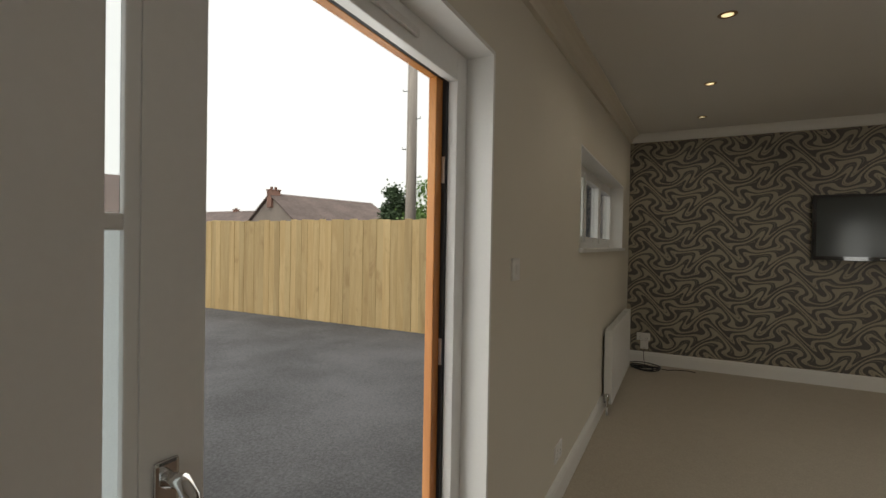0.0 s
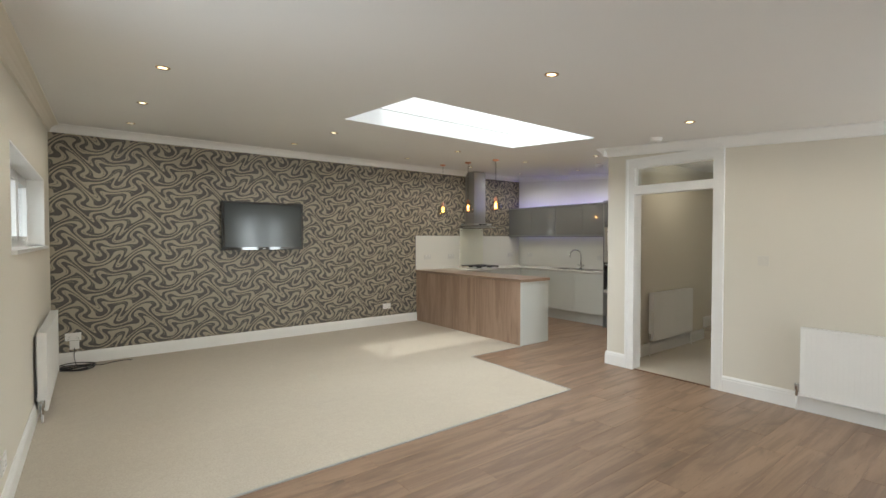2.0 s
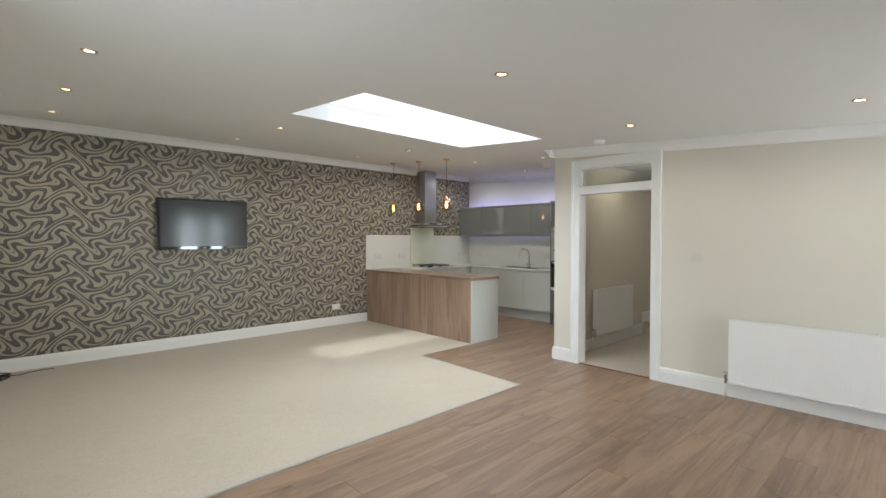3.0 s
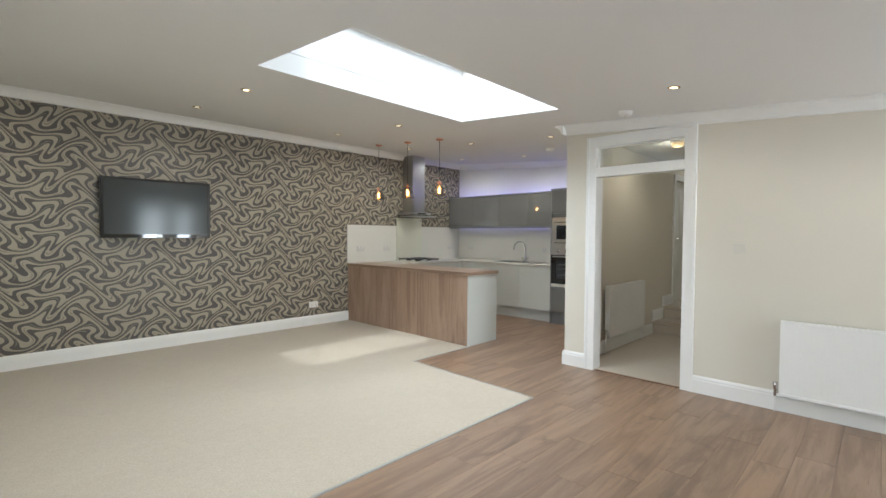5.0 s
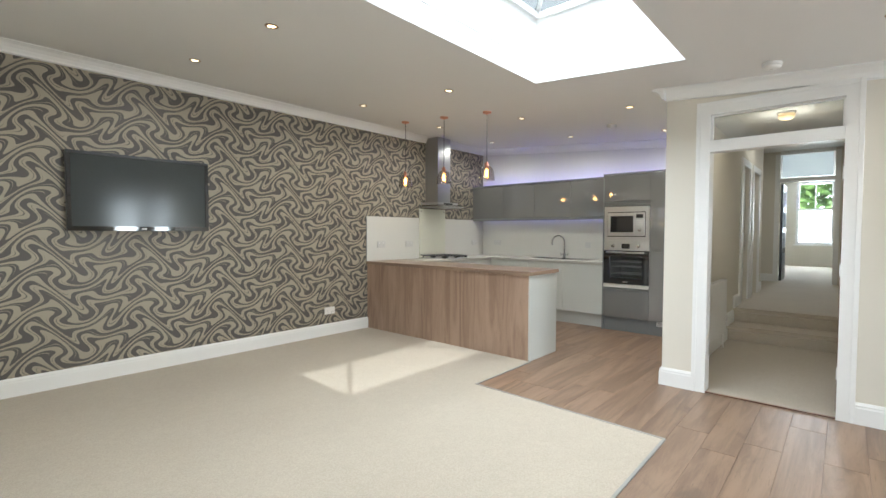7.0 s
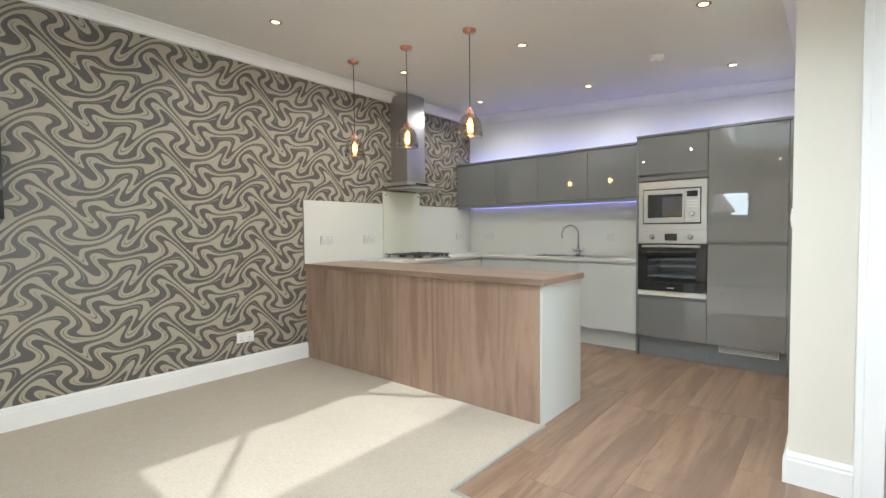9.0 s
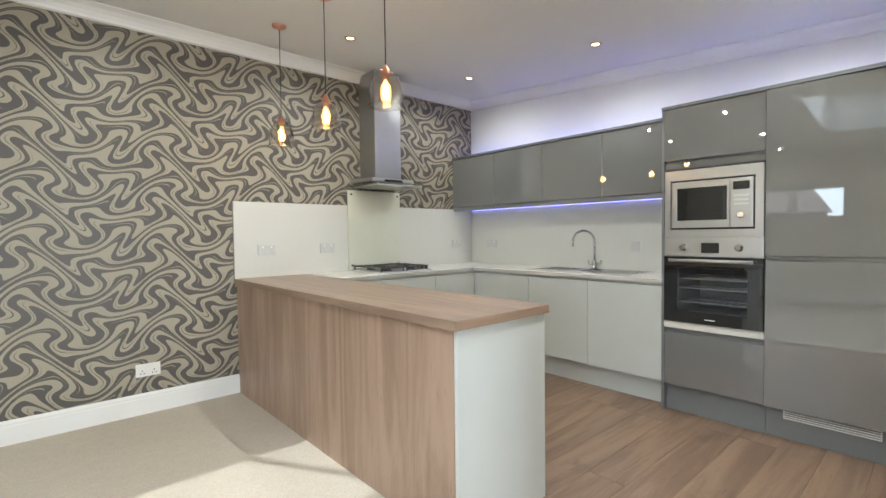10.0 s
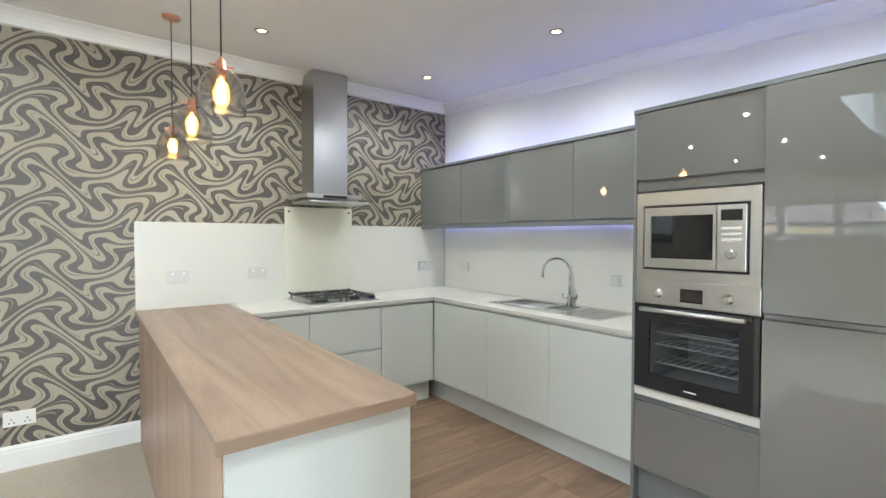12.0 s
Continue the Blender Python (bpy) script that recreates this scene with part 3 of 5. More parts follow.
# ---- hall doorway with fanlight ----
dw = thing("door_2", (XR, (DY0 + DY1) / 2, 0), "white moulded door surround with glazed fanlight", "doorway", kind="structure")
TZ0, TZ1, AZ = 2.048, 2.256, 2.36
bm = bmesh.new()
for y0, y1, s in ((DY0 - 0.1, DY0, 1), (DY1, DY1 + 0.1, -1)):
    box(bm, XR - 0.016, XR, y0, y1, 0, AZ - 0.001)
    a = y0 if s > 0 else y1 - 0.03
    box(bm, XR - 0.026, XR - 0.016, a, a + 0.03, 0.0, AZ, bev=0.004)
box(bm, XR - 0.0155, XR, DY0, DY1, TZ1, AZ - 0.002)
box(bm, XR - 0.026, XR - 0.016, DY0 - 0.07, DY1 + 0.07, AZ - 0.032, AZ - 0.002, bev=0.004)
part("architrave", bm, M_TRIM, dw)
part("lining", solid((XR + 0.001, XR + 0.14, DY0 - 0.012, DY0, 0, 2.262), (XR + 0.001, XR + 0.14, DY1, DY1 + 0.012, 0, 2.262),
                     (XR + 0.001, XR + 0.12, DY0, DY1, TZ1, 2.262)), M_TRIM, dw)
part("transom_bar", solid((XR - 0.02, XR + 0.10, DY0, DY1, DZ, TZ0), bev=0.004), M_TRIM, dw)
part("fanlight_bead", solid((XR + 0.03, XR + 0.05, DY0, DY0 + 0.014, TZ0, TZ1), (XR + 0.03, XR + 0.05, DY1 - 0.014, DY1, TZ0, TZ1), (XR + 0.03, XR + 0.05, DY0 + 0.014, DY1 - 0.014, TZ0, TZ0 + 0.012), (XR + 0.03, XR + 0.05, DY0 + 0.014, DY1 - 0.014, TZ1 - 0.012, TZ1)), M_TRIM, dw)
part("fanlight_pane", solid((XR + 0.037, XR + 0.043, DY0 + 0.01, DY1 - 0.01, TZ0 + 0.01, TZ1 - 0.01)), M_FANLIGHT, dw).visible_shadow = False
part("threshold_bar", solid((XR + 0.0, XR + 0.03, DY0, DY1, 0.0, 0.009), bev=0.003), M_BROWN, dw, "dark brown threshold bar")
leafd = part("door_leaf", solid((XR + 0.145, XR + 0.92, DY0 - 0.035, DY0 + 0.005, 0.012, DZ - 0.004), bev=0.003), M_BROWN, dw, "dark brown door folded back into the hall")
for z in (0.25, 1.0, 1.7):
    part("hinge", solid((XR + 0.128, XR + 0.146, DY0 - 0.002, DY0 + 0.008, z, z + 0.09)), M_STEEL, leafd)

# ---- hall ----
S1, S2, HF = 7.56, 7.98, 0.34
structure("hall_floor", solid((XR + 0.03, S1, YH0 - 0.1, YH1 + 0.05, -0.3, 0.004)), M_HALLCARPET, "beige carpeted hall floor", "floor")
steps = thing("hall_steps", (S1, 2.27, 0), "two shallow carpeted steps up the hall", "steps", kind="structure")
for x, z, z0 in ((S1, 0.17, -0.3), (S2, HF, -0.3)):
    bm = solid((x, S2 if x == S1 else XE + 6.2, YH0 - (0.1 if x == S1 else 2.5), YH1 + (0.05 if x == S1 else 2.5), z0, z))
    bmesh.ops.bevel(bm, geom=[e for e in bm.edges if all(abs(v.co.x - x) < 1e-4 and abs(v.co.z - z) < 1e-4 for v in e.verts)], offset=0.05, segments=5, affect="EDGES")
    part("step", bm, M_HALLCARPET, steps)
HZ2 = 2.93
YJ = 3.10                                                # hall wall steps back near its end
hl_doors = ((8.44, 9.04), (9.40, 10.02))
segs = [(XK + 0.25, hl_doors[0][0]), (hl_doors[0][1], hl_doors[1][0]), (hl_doors[1][1], 10.5)]
structure("hall_wall_left", solid(*[(a, b, YH1, YH1 + 0.1, 0.0, HZ2) for a, b in segs], *[(a, b, YH1, YH1 + 0.1, HF + 1.9, HZ2) for a, b in hl_doors], (10.4, 10.5, YH1 + 0.1, YJ, 0, HZ2), (10.4, XE + 0.12, YJ, YJ + 0.1, 0.0, HZ2)), M_WALL, "cream hall wall with two doorways", "wall")
structure("hall_wall_right", solid((XR + 0.12, XE + 0.12, YH0 - 0.1, YH0, -0.3, HZ2)), M_WALL, "cream hall wall", "wall")
structure("hall_ceiling", solid((XR + 0.12, XE + 6.2, YH0 - 2.5, YH1, HZ2, HZ2 + 0.1), (XK + 0.25, XE + 6.2, YH1, YH1 + 2.5, HZ2, HZ2 + 0.1)), M_CEIL, "white hall ceiling", "ceiling")
structure("hall_low_ceiling", solid((XR + 0.12, 8.3, YH0, YH1, 2.45, 2.58)), M_CEIL, "lower white ceiling over the hall steps", "ceiling")
ED0, ED1 = 1.95, 2.79
structure("hall_wall_end", solid((XE, XE + 0.12, YH0, ED0, HF, HZ2), (XE, XE + 0.12, ED1, YJ, HF, HZ2)), M_WALL, "cream end wall of the hall", "wall")
ed = thing("door_3", (XE, 2.25, HF), "end doorway with glazed panel above and dark door ajar", "doorway", kind="structure")
part("lintel", solid((XE - 0.01, XE + 0.12, ED0, ED1, 2.32, 2.40)), M_TRIM, ed)
part("upper_pane", solid((XE + 0.05, XE + 0.06, ED0 + 0.03, ED1 - 0.03, 2.42, 2.86)), M_FROST, ed, "frosted glass panel").visible_shadow = False
part("surround", solid((XE - 0.018, XE, ED0 - 0.08, ED0, HF, 2.88), (XE - 0.018, XE, ED1, ED1 + 0.08, HF, 2.88), (XE - 0.018, XE, ED0, ED1, 2.86, HZ2 - 0.001)), M_TRIM, ed)
dl = part("door_leaf", solid((XE + 0.13, XE + 0.85, ED1 - 0.05, ED1 - 0.01, HF + 0.01, 2.3)), M_BLACK, ed, "dark door standing open")
for k in range(4):
    part("glazed_light", solid((XE + 0.23, XE + 0.75, ED1 - 0.054, ED1 - 0.05, HF + 0.25 + k * 0.42, HF + 0.56 + k * 0.42)), M_FROST, dl)
for i, (a, b) in enumerate(hl_doors):
    d = thing("door_%d" % (i + 4), ((a + b) / 2, YH1, HF), "white hall door in a white frame", "door", kind="structure")
    part("surround", solid((a - 0.09, a, YH1 - 0.022, YH1, HF, HF + 1.99), (b, b + 0.09, YH1 - 0.022, YH1, HF, HF + 1.99), (a, b, YH1 - 0.022, YH1, HF + 1.9, HF + 1.99)), M_TRIM, d)
    l = part("door_leaf", solid((a, b, YH1 + 0.05, YH1 + 0.09, HF, HF + 1.9), bev=0.003), M_TRIM, d)
    for z0, z1 in ((0.2, 0.85), (1.0, 1.75)):
        for y in (a + 0.09, (a + b) / 2 + 0.04):
            part("door_panel", solid((y, y + (b - a) / 2 - 0.13, YH1 + 0.044, YH1 + 0.05, HF + z0, HF + z1), bev=0.002), M_TRIM, l)
    part("door_handle", tube(bmesh.new(), [(a + 0.07, YH1 + 0.05, HF + 1.0), (a + 0.07, YH1 + 0.0, HF + 1.0), (a + 0.17, YH1 - 0.002, HF + 1.0)], 0.009, 8), M_CHROME, l)
bm = bmesh.new()
sweep(bm, (XR + 0.14, YH1, 0), (S1 - 0.02, YH1, 0), (0, -1), SKIRT)
sweep(bm, (S1 - 0.02, YH1, 0.17), (S2 - 0.02, YH1, 0.17), (0, -1), SKIRT)
for a, b in ((S2 - 0.02, hl_doors[0][0] - 0.09), (hl_doors[0][1] + 0.09, hl_doors[1][0] - 0.09), (hl_doors[1][1] + 0.09, 10.5)):
    sweep(bm, (a, YH1, HF), (b, YH1, HF), (0, -1), SKIRT)
sweep(bm, (10.52, YJ, HF), (XE, YJ, HF), (0, -1), SKIRT)
sweep(bm, (XE, ED1 + 0.08, HF), (XE, YJ, HF), (-1, 0), SKIRT)
sweep(bm, (XR + 0.14, YH0, 0), (S1, YH0, 0), (0, 1), SKIRT)
sweep(bm, (S1, YH0, 0.17), (S2, YH0, 0.17), (0, 1), SKIRT)
sweep(bm, (S2, YH0, HF), (XE, YH0, HF), (0, 1), SKIRT)
structure("hall_baseboard", bm, M_TRIM, "white skirting stepping up the hall", "baseboard")
# far room
XF = 18.3
WFA, WFB, WF0, WF1 = 2.02, 2.90, 0.98, 2.82
structure("far_room_wall", solid((XF, XF + 0.25, -0.9, WFA, HF, HZ2), (XF, XF + 0.25, WFB, 5.4, HF, HZ2), (XF, XF + 0.25, WFA, WFB, HF, WF0), (XF, XF + 0.25, WFA, WFB, WF1, HZ2),
                                 (XE + 0.12, XF, -1.0, -0.9, HF, HZ2), (XE + 0.12, XF, 5.3, 5.4, HF, HZ2),
                                 (XE, XE + 0.12, -0.9, YH0 - 0.1, HF, HZ2), (XE, XE + 0.12, YJ + 0.1, 5.3, HF, HZ2)), M_WALL, "pale walls of the far room", "wall")
fw = thing("window_4", (XF, 2.46, WF0), "white sash window with frosted lower pane", "window", kind="structure")
part("window_frame", solid((XF + 0.02, XF + 0.10, WFA, WFA + 0.07, WF0, WF1), (XF + 0.02, XF + 0.10, WFB - 0.07, WFB, WF0, WF1), (XF + 0.02, XF + 0.10, WFA + 0.07, WFB - 0.07, WF0, WF0 + 0.07),
                           (XF + 0.02, XF + 0.10, WFA + 0.07, WFB - 0.07, WF1 - 0.07, WF1), (XF + 0.02, XF + 0.10, WFA + 0.07, WFB - 0.07, 1.98, 2.04), (XF + 0.03, XF + 0.09, 2.445, 2.475, 2.04, WF1 - 0.07)), M_PVC, fw)
part("upper_pane", solid((XF + 0.055, XF + 0.062, WFA + 0.07, WFB - 0.07, 2.04, WF1 - 0.07)), M_GLASS, fw).visible_shadow = False
part("lower_pane", solid((XF + 0.055, XF + 0.062, WFA + 0.07, WFB - 0.07, WF0 + 0.07, 1.98)), M_FROST, fw).visible_shadow = False
part("window_sill", solid((XF - 0.06, XF + 0.02, WFA - 0.04, WFB + 0.04, WF0 - 0.03, WF0), bev=0.004), M_TRIM, fw)
area_lamp("far_window_sky", (XF + 0.35, 2.46, 1.9), (0, 2.46, 1.9), 1.4, 2.2, 230, (1, 1, 1))

# ---- outside ----
structure("ground", solid((-300, 300, -300, 300, -0.5, -0.12)), M_ASPHALT, "dark grey tarmac yard", "ground")
structure("eaves", solid((-0.82, XO, YB - 0.3, YW + 0.25, 2.66, 2.84)), M_PVC, "white eaves along the outside wall", "eaves")
fence = thing("fence", (-8, 7.45, -0.12), "new pale pine close-boarded fence", "fence")
part("rail", solid((-24, -2.42, 7.46, 7.50, 0.2, 0.29), (-24, -2.42, 7.46, 7.50, 1.5, 1.59)), M_FENCE, fence)
rng = random.Random(3)
BOARDS = {}
x = -2.44
while x > -24:
    key = rng.randint(0, 5)
    if key not in BOARDS:
        bm = bmesh.new()
        box(bm, -0.150, 0, -0.012, 0.012, 0, 1.93 + 0.006 * key, bev=0.004, seg=1)
        me = bpy.data.meshes.new("board")
        bm.to_mesh(me)
        bm.free()
        me.materials.append(M_FENCE)
        BOARDS[key] = me
    b = new("board", BOARDS[key])
    b.location = (x, 7.44 + (0.006 if int(x * 7.7) % 2 else -0.004), -0.12)
    b.rotation_euler = (0, rng.uniform(-0.003, 0.003), rng.uniform(-0.008, 0.008))
    b.parent = fence
    b.matrix_parent_inverse = fence.matrix_basis.inverted()
    x -= 0.148
gb = thing("grey_building", (1, 10, -0.12), "dark grey rendered building beyond the fence", "building")
part("wall", solid((-2.39, 9, 7.34, 15, -0.12, 4.7)), M_RENDER, gb)
bm = bmesh.new()
prism(bm, [(7.1, 4.7), (15.3, 4.7), (11.2, 7.2)], 0, -2.6, 9.2)
part("roof", bm, M_ROOF, gb, "tiled roof")


def cottage(at, rz, length, depth, eave, ridge, chimneys, label):
    h = thing("cottage", (*at, -0.12), label, "house", "houses beyond the fence", rz)
    part("wall", solid((-length / 2, length / 2, -depth / 2, depth / 2, 0, eave)), M_HOUSE, h, local=True)
    bm = bmesh.new()
    prism(bm, [(-depth / 2 + 0.01, eave + 0.001), (depth / 2 - 0.01, eave + 0.001), (0, ridge - 0.08)], 0, -length / 2 + 0.01, length / 2 - 0.01)
    part("gable", bm, M_HOUSE, h, local=True)
    bm = bmesh.new()
    o = 0.3
    k = (ridge - eave) / (depth / 2)
    prism(bm, [(-depth / 2 - o, eave - o * k), (0, ridge), (depth / 2 + o, eave - o * k), (depth / 2 + o, eave - o * k + 0.12), (0, ridge + 0.12), (-depth / 2 - o, eave - o * k + 0.12)], 0, -length / 2 - 0.15, length / 2 + 0.15)
    part("roof", bm, M_ROOF, h, local=True)
    for x in chimneys:
        c = part("chimney", solid((x - 0.35, x + 0.35, -0.3, 0.3, ridge - 0.9, ridge + 0.3), (x - 0.4, x + 0.4, -0.35, 0.35, ridge + 0.3, ridge + 0.38)), M_BRICK, h, local=True)
        for px in (-0.15, 0.15):
            part("chimney_pot", lathe(bmesh.new(), [(0.1, 0), (0.09, 0.16), (0.11, 0.18)], (x + px, 0, ridge + 0.38), 10), M_BRICK, c, local=True)
    for x in (-length * 0.3, length * 0.25):
        w = part("window", solid((x - 0.5, x + 0.5, -depth / 2 - 0.02, -depth / 2, 1.1, 2.1)), M_BLACKG, h, local=True)
        part("frame", solid((x - 0.56, x - 0.5, -depth / 2 - 0.04, -depth / 2, 1.04, 2.16), (x + 0.5, x + 0.56, -depth / 2 - 0.04, -depth / 2, 1.04, 2.16), (x - 0.5, x + 0.5, -depth / 2 - 0.04, -depth / 2, 2.1, 2.16), (x - 0.5, x + 0.5, -depth / 2 - 0.04, -depth / 2, 1.04, 1.1)), M_PVC, w, local=True)
    return h


cottage((-23.8, 28.35), 76, 9, 6, 2.95, 4.74, (-4.3,), "low cottage with brown tiled roof and end chimney")
cottage((-58.5, 47.4), 0, 14, 8, 3.6, 5.65, (1.0,), "distant cottage with grey-brown roof")
cottage((-25.5, 43), 122, 6, 5.1, 4.0, 5.15, (), "cottage with pale gable and tiled roof")
cottage((-29.9, 13.4), 66, 11.5, 9, 2.6, 5.1, (), "cottage with broad tiled roof")
pole = thing("telegraph_pole", (-5.6, 10.9, -0.12), "tall weathered wooden telegraph pole with steps", "pole")
part("shaft", tube(bmesh.new(), [(-5.6, 10.9, -0.12), (-5.6, 10.9, 3), (-5.6, 10.9, 8.6)], [0.155, 0.14, 0.115], 14), M_POLE, pole)
for k in range(6):
    z, s = 3.1 + k * 0.75, (-1 if k % 2 else 1)
    part("foot_peg", tube(bmesh.new(), [(-5.6 + s * 0.1, 10.9, z), (-5.6 + s * 0.26, 10.9 - 0.03, z), (-5.6 + s * 0.27, 10.9 - 0.03, z + 0.05)], 0.011, 6), M_IRON, pole)


def bush(name, at, radius, height, leaves, material, label, seed, category, leaf=0.11):
    """Trunk with limbs and a crown of many small leaves in clumps."""
    r = random.Random(seed)
    t = thing(name, (*at, -0.12), label, category)
    bm = tube(bmesh.new(), [(0, 0, 0), (0.05, 0, height * 0.3), (0, 0.05, height * 0.7)], [0.16, 0.12, 0.04], 8)
    tips = []
    for k in range(16):
        a, e = r.uniform(0, 6.28), r.uniform(0.2, 0.95)
        wide = radius * (math.sin(e * 2.6) * 0.9 if category == "bush" or name == "tree" else (1.05 - e))
        tip = Vector((math.cos(a) * wide * r.uniform(0.5, 1), math.sin(a) * wide * r.uniform(0.5, 1), height * e))
        tube(bm, [(0, 0, height * e * 0.55), tuple(tip * 0.6 + Vector((0, 0, height * e * 0.3))), tuple(tip)], [0.05, 0.03, 0.01], 5)
        tips.append(tip)
    part("trunk", bm, M_BARK, t, local=True)
    verts, faces = [], []
    for k in range(leaves):
        c = tips[k % len(tips)]
        s = radius * 0.25
        p = c + Vector((r.gauss(0, s), r.gauss(0, s), r.gauss(0, s * 0.8)))
        if p.z < 0.1:
            p.z = 0.1 + r.random() * 0.4
        u = Vector((r.gauss(0, 1), r.gauss(0, 1), r.gauss(0, 1))).normalized()
        w = u.orthogonal().normalized() * leaf * 0.5
        u = u * leaf * r.uniform(0.6, 1.2)
        i = len(verts)
        verts += [tuple(p - u), tuple(p + w), tuple(p + u), tuple(p - w)]
        faces.append((i, i + 1, i + 2, i + 3))
    me = bpy.data.meshes.new("crown")
    me.from_pydata(verts, [], faces)
    me.materials.append(material)
    ob = new("crown", me)
    ob.parent = t
    return t


for i, (p, rad, h) in enumerate((((-9.4, 20.0), 1.6, 4.3), ((-7.4, 19.2), 1.5, 4.3), ((-5.6, 18.2), 1.6, 3.6), ((-4.6, 16.6), 1.5, 3.2))):
    bush("bush", p, rad, h, 6000, M_LEAF, "bright green leafy shrub behind the fence", 20 + i, "bush")
bush("conifer", (-12.4, 20.6), 0.9, 4.35, 5200, M_LEAFDARK, "dark green conifer beyond the fence", 41, "tree", 0.11)
bush("tree", (-6.0, 24), 2.6, 7.0, 3200, M_LEAFDARK, "dark green tree beyond the fence", 42, "tree", 0.2)
bush("tree", (XF + 3.6, 3.2), 2.4, 5.2, 4200, M_LEAF, "leafy green tree outside the far window", 43, "tree", 0.2)

# ---- kitchen ----
WT, ZP, ZD0, ZD1 = 0.912, 0.186, 0.190, 0.862           # worktop, plinth, door foot and head
IY0, IX0, IX1 = 4.165, 5.07, 5.652                       # breakfast bar
BYF, BXF = 6.10, 7.155                                   # base door fronts

bar = thing("breakfast_bar", (5.36, 5.4, 0), "breakfast bar clad in upright walnut boards with pale end panel", "kitchen island")
for i in range(4):
    a = IY0 + 0.018 + i * (YW - IY0 - 0.018) / 4
    b = IY0 + 0.018 + (i + 1) * (YW - IY0 - 0.018) / 4
    part("clad_panel", solid((IX0, IX0 + 0.02, a + 0.0006, b - 0.0006, 0.004, 0.872)), M_WOODV, bar)
part("end_panel", solid((IX0 + 0.004, IX1 - 0.014, IY0, IY0 + 0.018, 0.0, 0.872), bev=0.001), M_SAGE, bar, "pale sage end panel")
part("carcass", solid((IX0 + 0.021, IX1 - 0.03, IY0 + 0.019, YW, 0.0, 0.871)), M_SAGE, bar)
part("worktop", solid((IX0 - 0.02, IX1, IY0 - 0.018, YW, 0.873, WT), bev=0.003), M_WOODY, bar, "thick walnut-effect worktop")
part("edge_band", solid((IX0 - 0.017, IX1 - 0.003, IY0 - 0.020, IY0 - 0.0175, 0.8755, WT - 0.0025)), M_WOODX, bar)


def base_unit(name, label, x0, x1, y0, y1, fronts, facing):
    """fronts: (from, to, foot, head, kind) along the unit; facing: 'y' looks to -y, 'x' looks to -x."""
    u = thing(name, ((x0 + x1) / 2, (y0 + y1) / 2, 0), label, "kitchen unit", "base units")
    part("carcass", solid((x0, x1, y0, y1, ZP, 0.872)), M_SAGE, u)
    if facing == "y":
        part("plinth", solid((x0, x1, y0 + 0.075, y0 + 0.091, 0, ZP)), M_SAGE, u)
    else:
        part("plinth", solid((x0 + 0.075, x0 + 0.091, y0, y1, 0, ZP)), M_SAGE, u)
    for a, b, f, h, kind in fronts:
        if facing == "y":
            part(kind, solid((a + 0.0015, b - 0.0015, y0 - 0.02, y0 - 0.001, f, h), bev=0.0015), M_SAGE, u)
        else:
            part(kind, solid((x0 - 0.02, x0 - 0.001, a + 0.0015, b - 0.0015, f, h), bev=0.0015), M_SAGE, u)
    return u


YB0 = BYF + 0.02
XB0 = BXF + 0.02
base_unit("base_unit", "pale sage base cupboard beside the breakfast bar", 5.66, 6.05, YB0, YW, ((5.66, 6.05, ZD0, ZD1, "cupboard_door"),), "y")
base_unit("drawer_unit", "pale sage two-drawer unit under the hob", 6.05, 6.64, YB0, YW, ((6.05, 6.64, 0.548, ZD1, "drawer_front"), (6.05, 6.64, ZD0, 0.528, "drawer_front")), "y")
base_unit("base_unit", "pale sage corner cupboard on the hob wall", 6.64, XB0 - 0.004, YB0, YW, ((6.64, XB0 - 0.024, ZD0, ZD1, "cupboard_door"),), "y")
base_unit("base_unit", "pale sage corner cupboard on the sink wall", XB0, XK, 5.43, YW, ((5.43, YB0 - 0.024, ZD0, ZD1, "cupboard_door"),), "x")
base_unit("base_unit", "pale sage cupboard under the sink", XB0, XK, 4.845, 5.43, ((4.845, 5.43, ZD0, ZD1, "cupboard_door"),), "x")
base_unit("base_unit", "pale sage cupboard beside the tall oven unit", XB0, XK, 4.258, 4.845, ((4.258, 4.845, ZD0, ZD1, "cupboard_door"),), "x")

wt = thing("worktop", (7.2, 6.3, 0.89), "pale stone worktop turning the corner, thin edge with shade painted in", "worktop")
SKX0, SKX1, SKY0, SKY1 = 7.26, 7.685, 4.55, 5.54
part("top", solid((IX1 + 0.002, BXF - 0.018, BYF - 0.018, YW - 0.001, 0.892, WT), (BXF - 0.018, XK - 0.001, SKY1 - 0.03, YW - 0.001, 0.892, WT),
                  (BXF - 0.018, SKX0 + 0.03, 4.256, SKY1 - 0.03, 0.892, WT), (SKX1 - 0.03, XK - 0.001, 4.256, SKY1 - 0.03, 0.892, WT), (SKX0 + 0.03, SKX1 - 0.03, 4.256, SKY0 + 0.03, 0.892, WT)), M_QUARTZ, wt)
# edge is as pale as the top; its shade is put into the colour
part("edge", solid((IX1 + 0.002, BXF - 0.02, BYF - 0.0205, BYF - 0.0185, 0.886, WT - 0.001), (BXF - 0.0205, BXF - 0.0185, 4.256, BYF - 0.0205, 0.886, WT - 0.001)), M_EDGE, wt, "pale stone front edge, its shade painted in as grey")
part("rail", solid((IX1 + 0.002, XB0, YB0 - 0.012, YB0 - 0.001, 0.866, 0.8915), (XB0 - 0.012, XB0 - 0.001, 4.256, YB0 - 0.012, 0.866, 0.8915)), M_EDGE, wt)

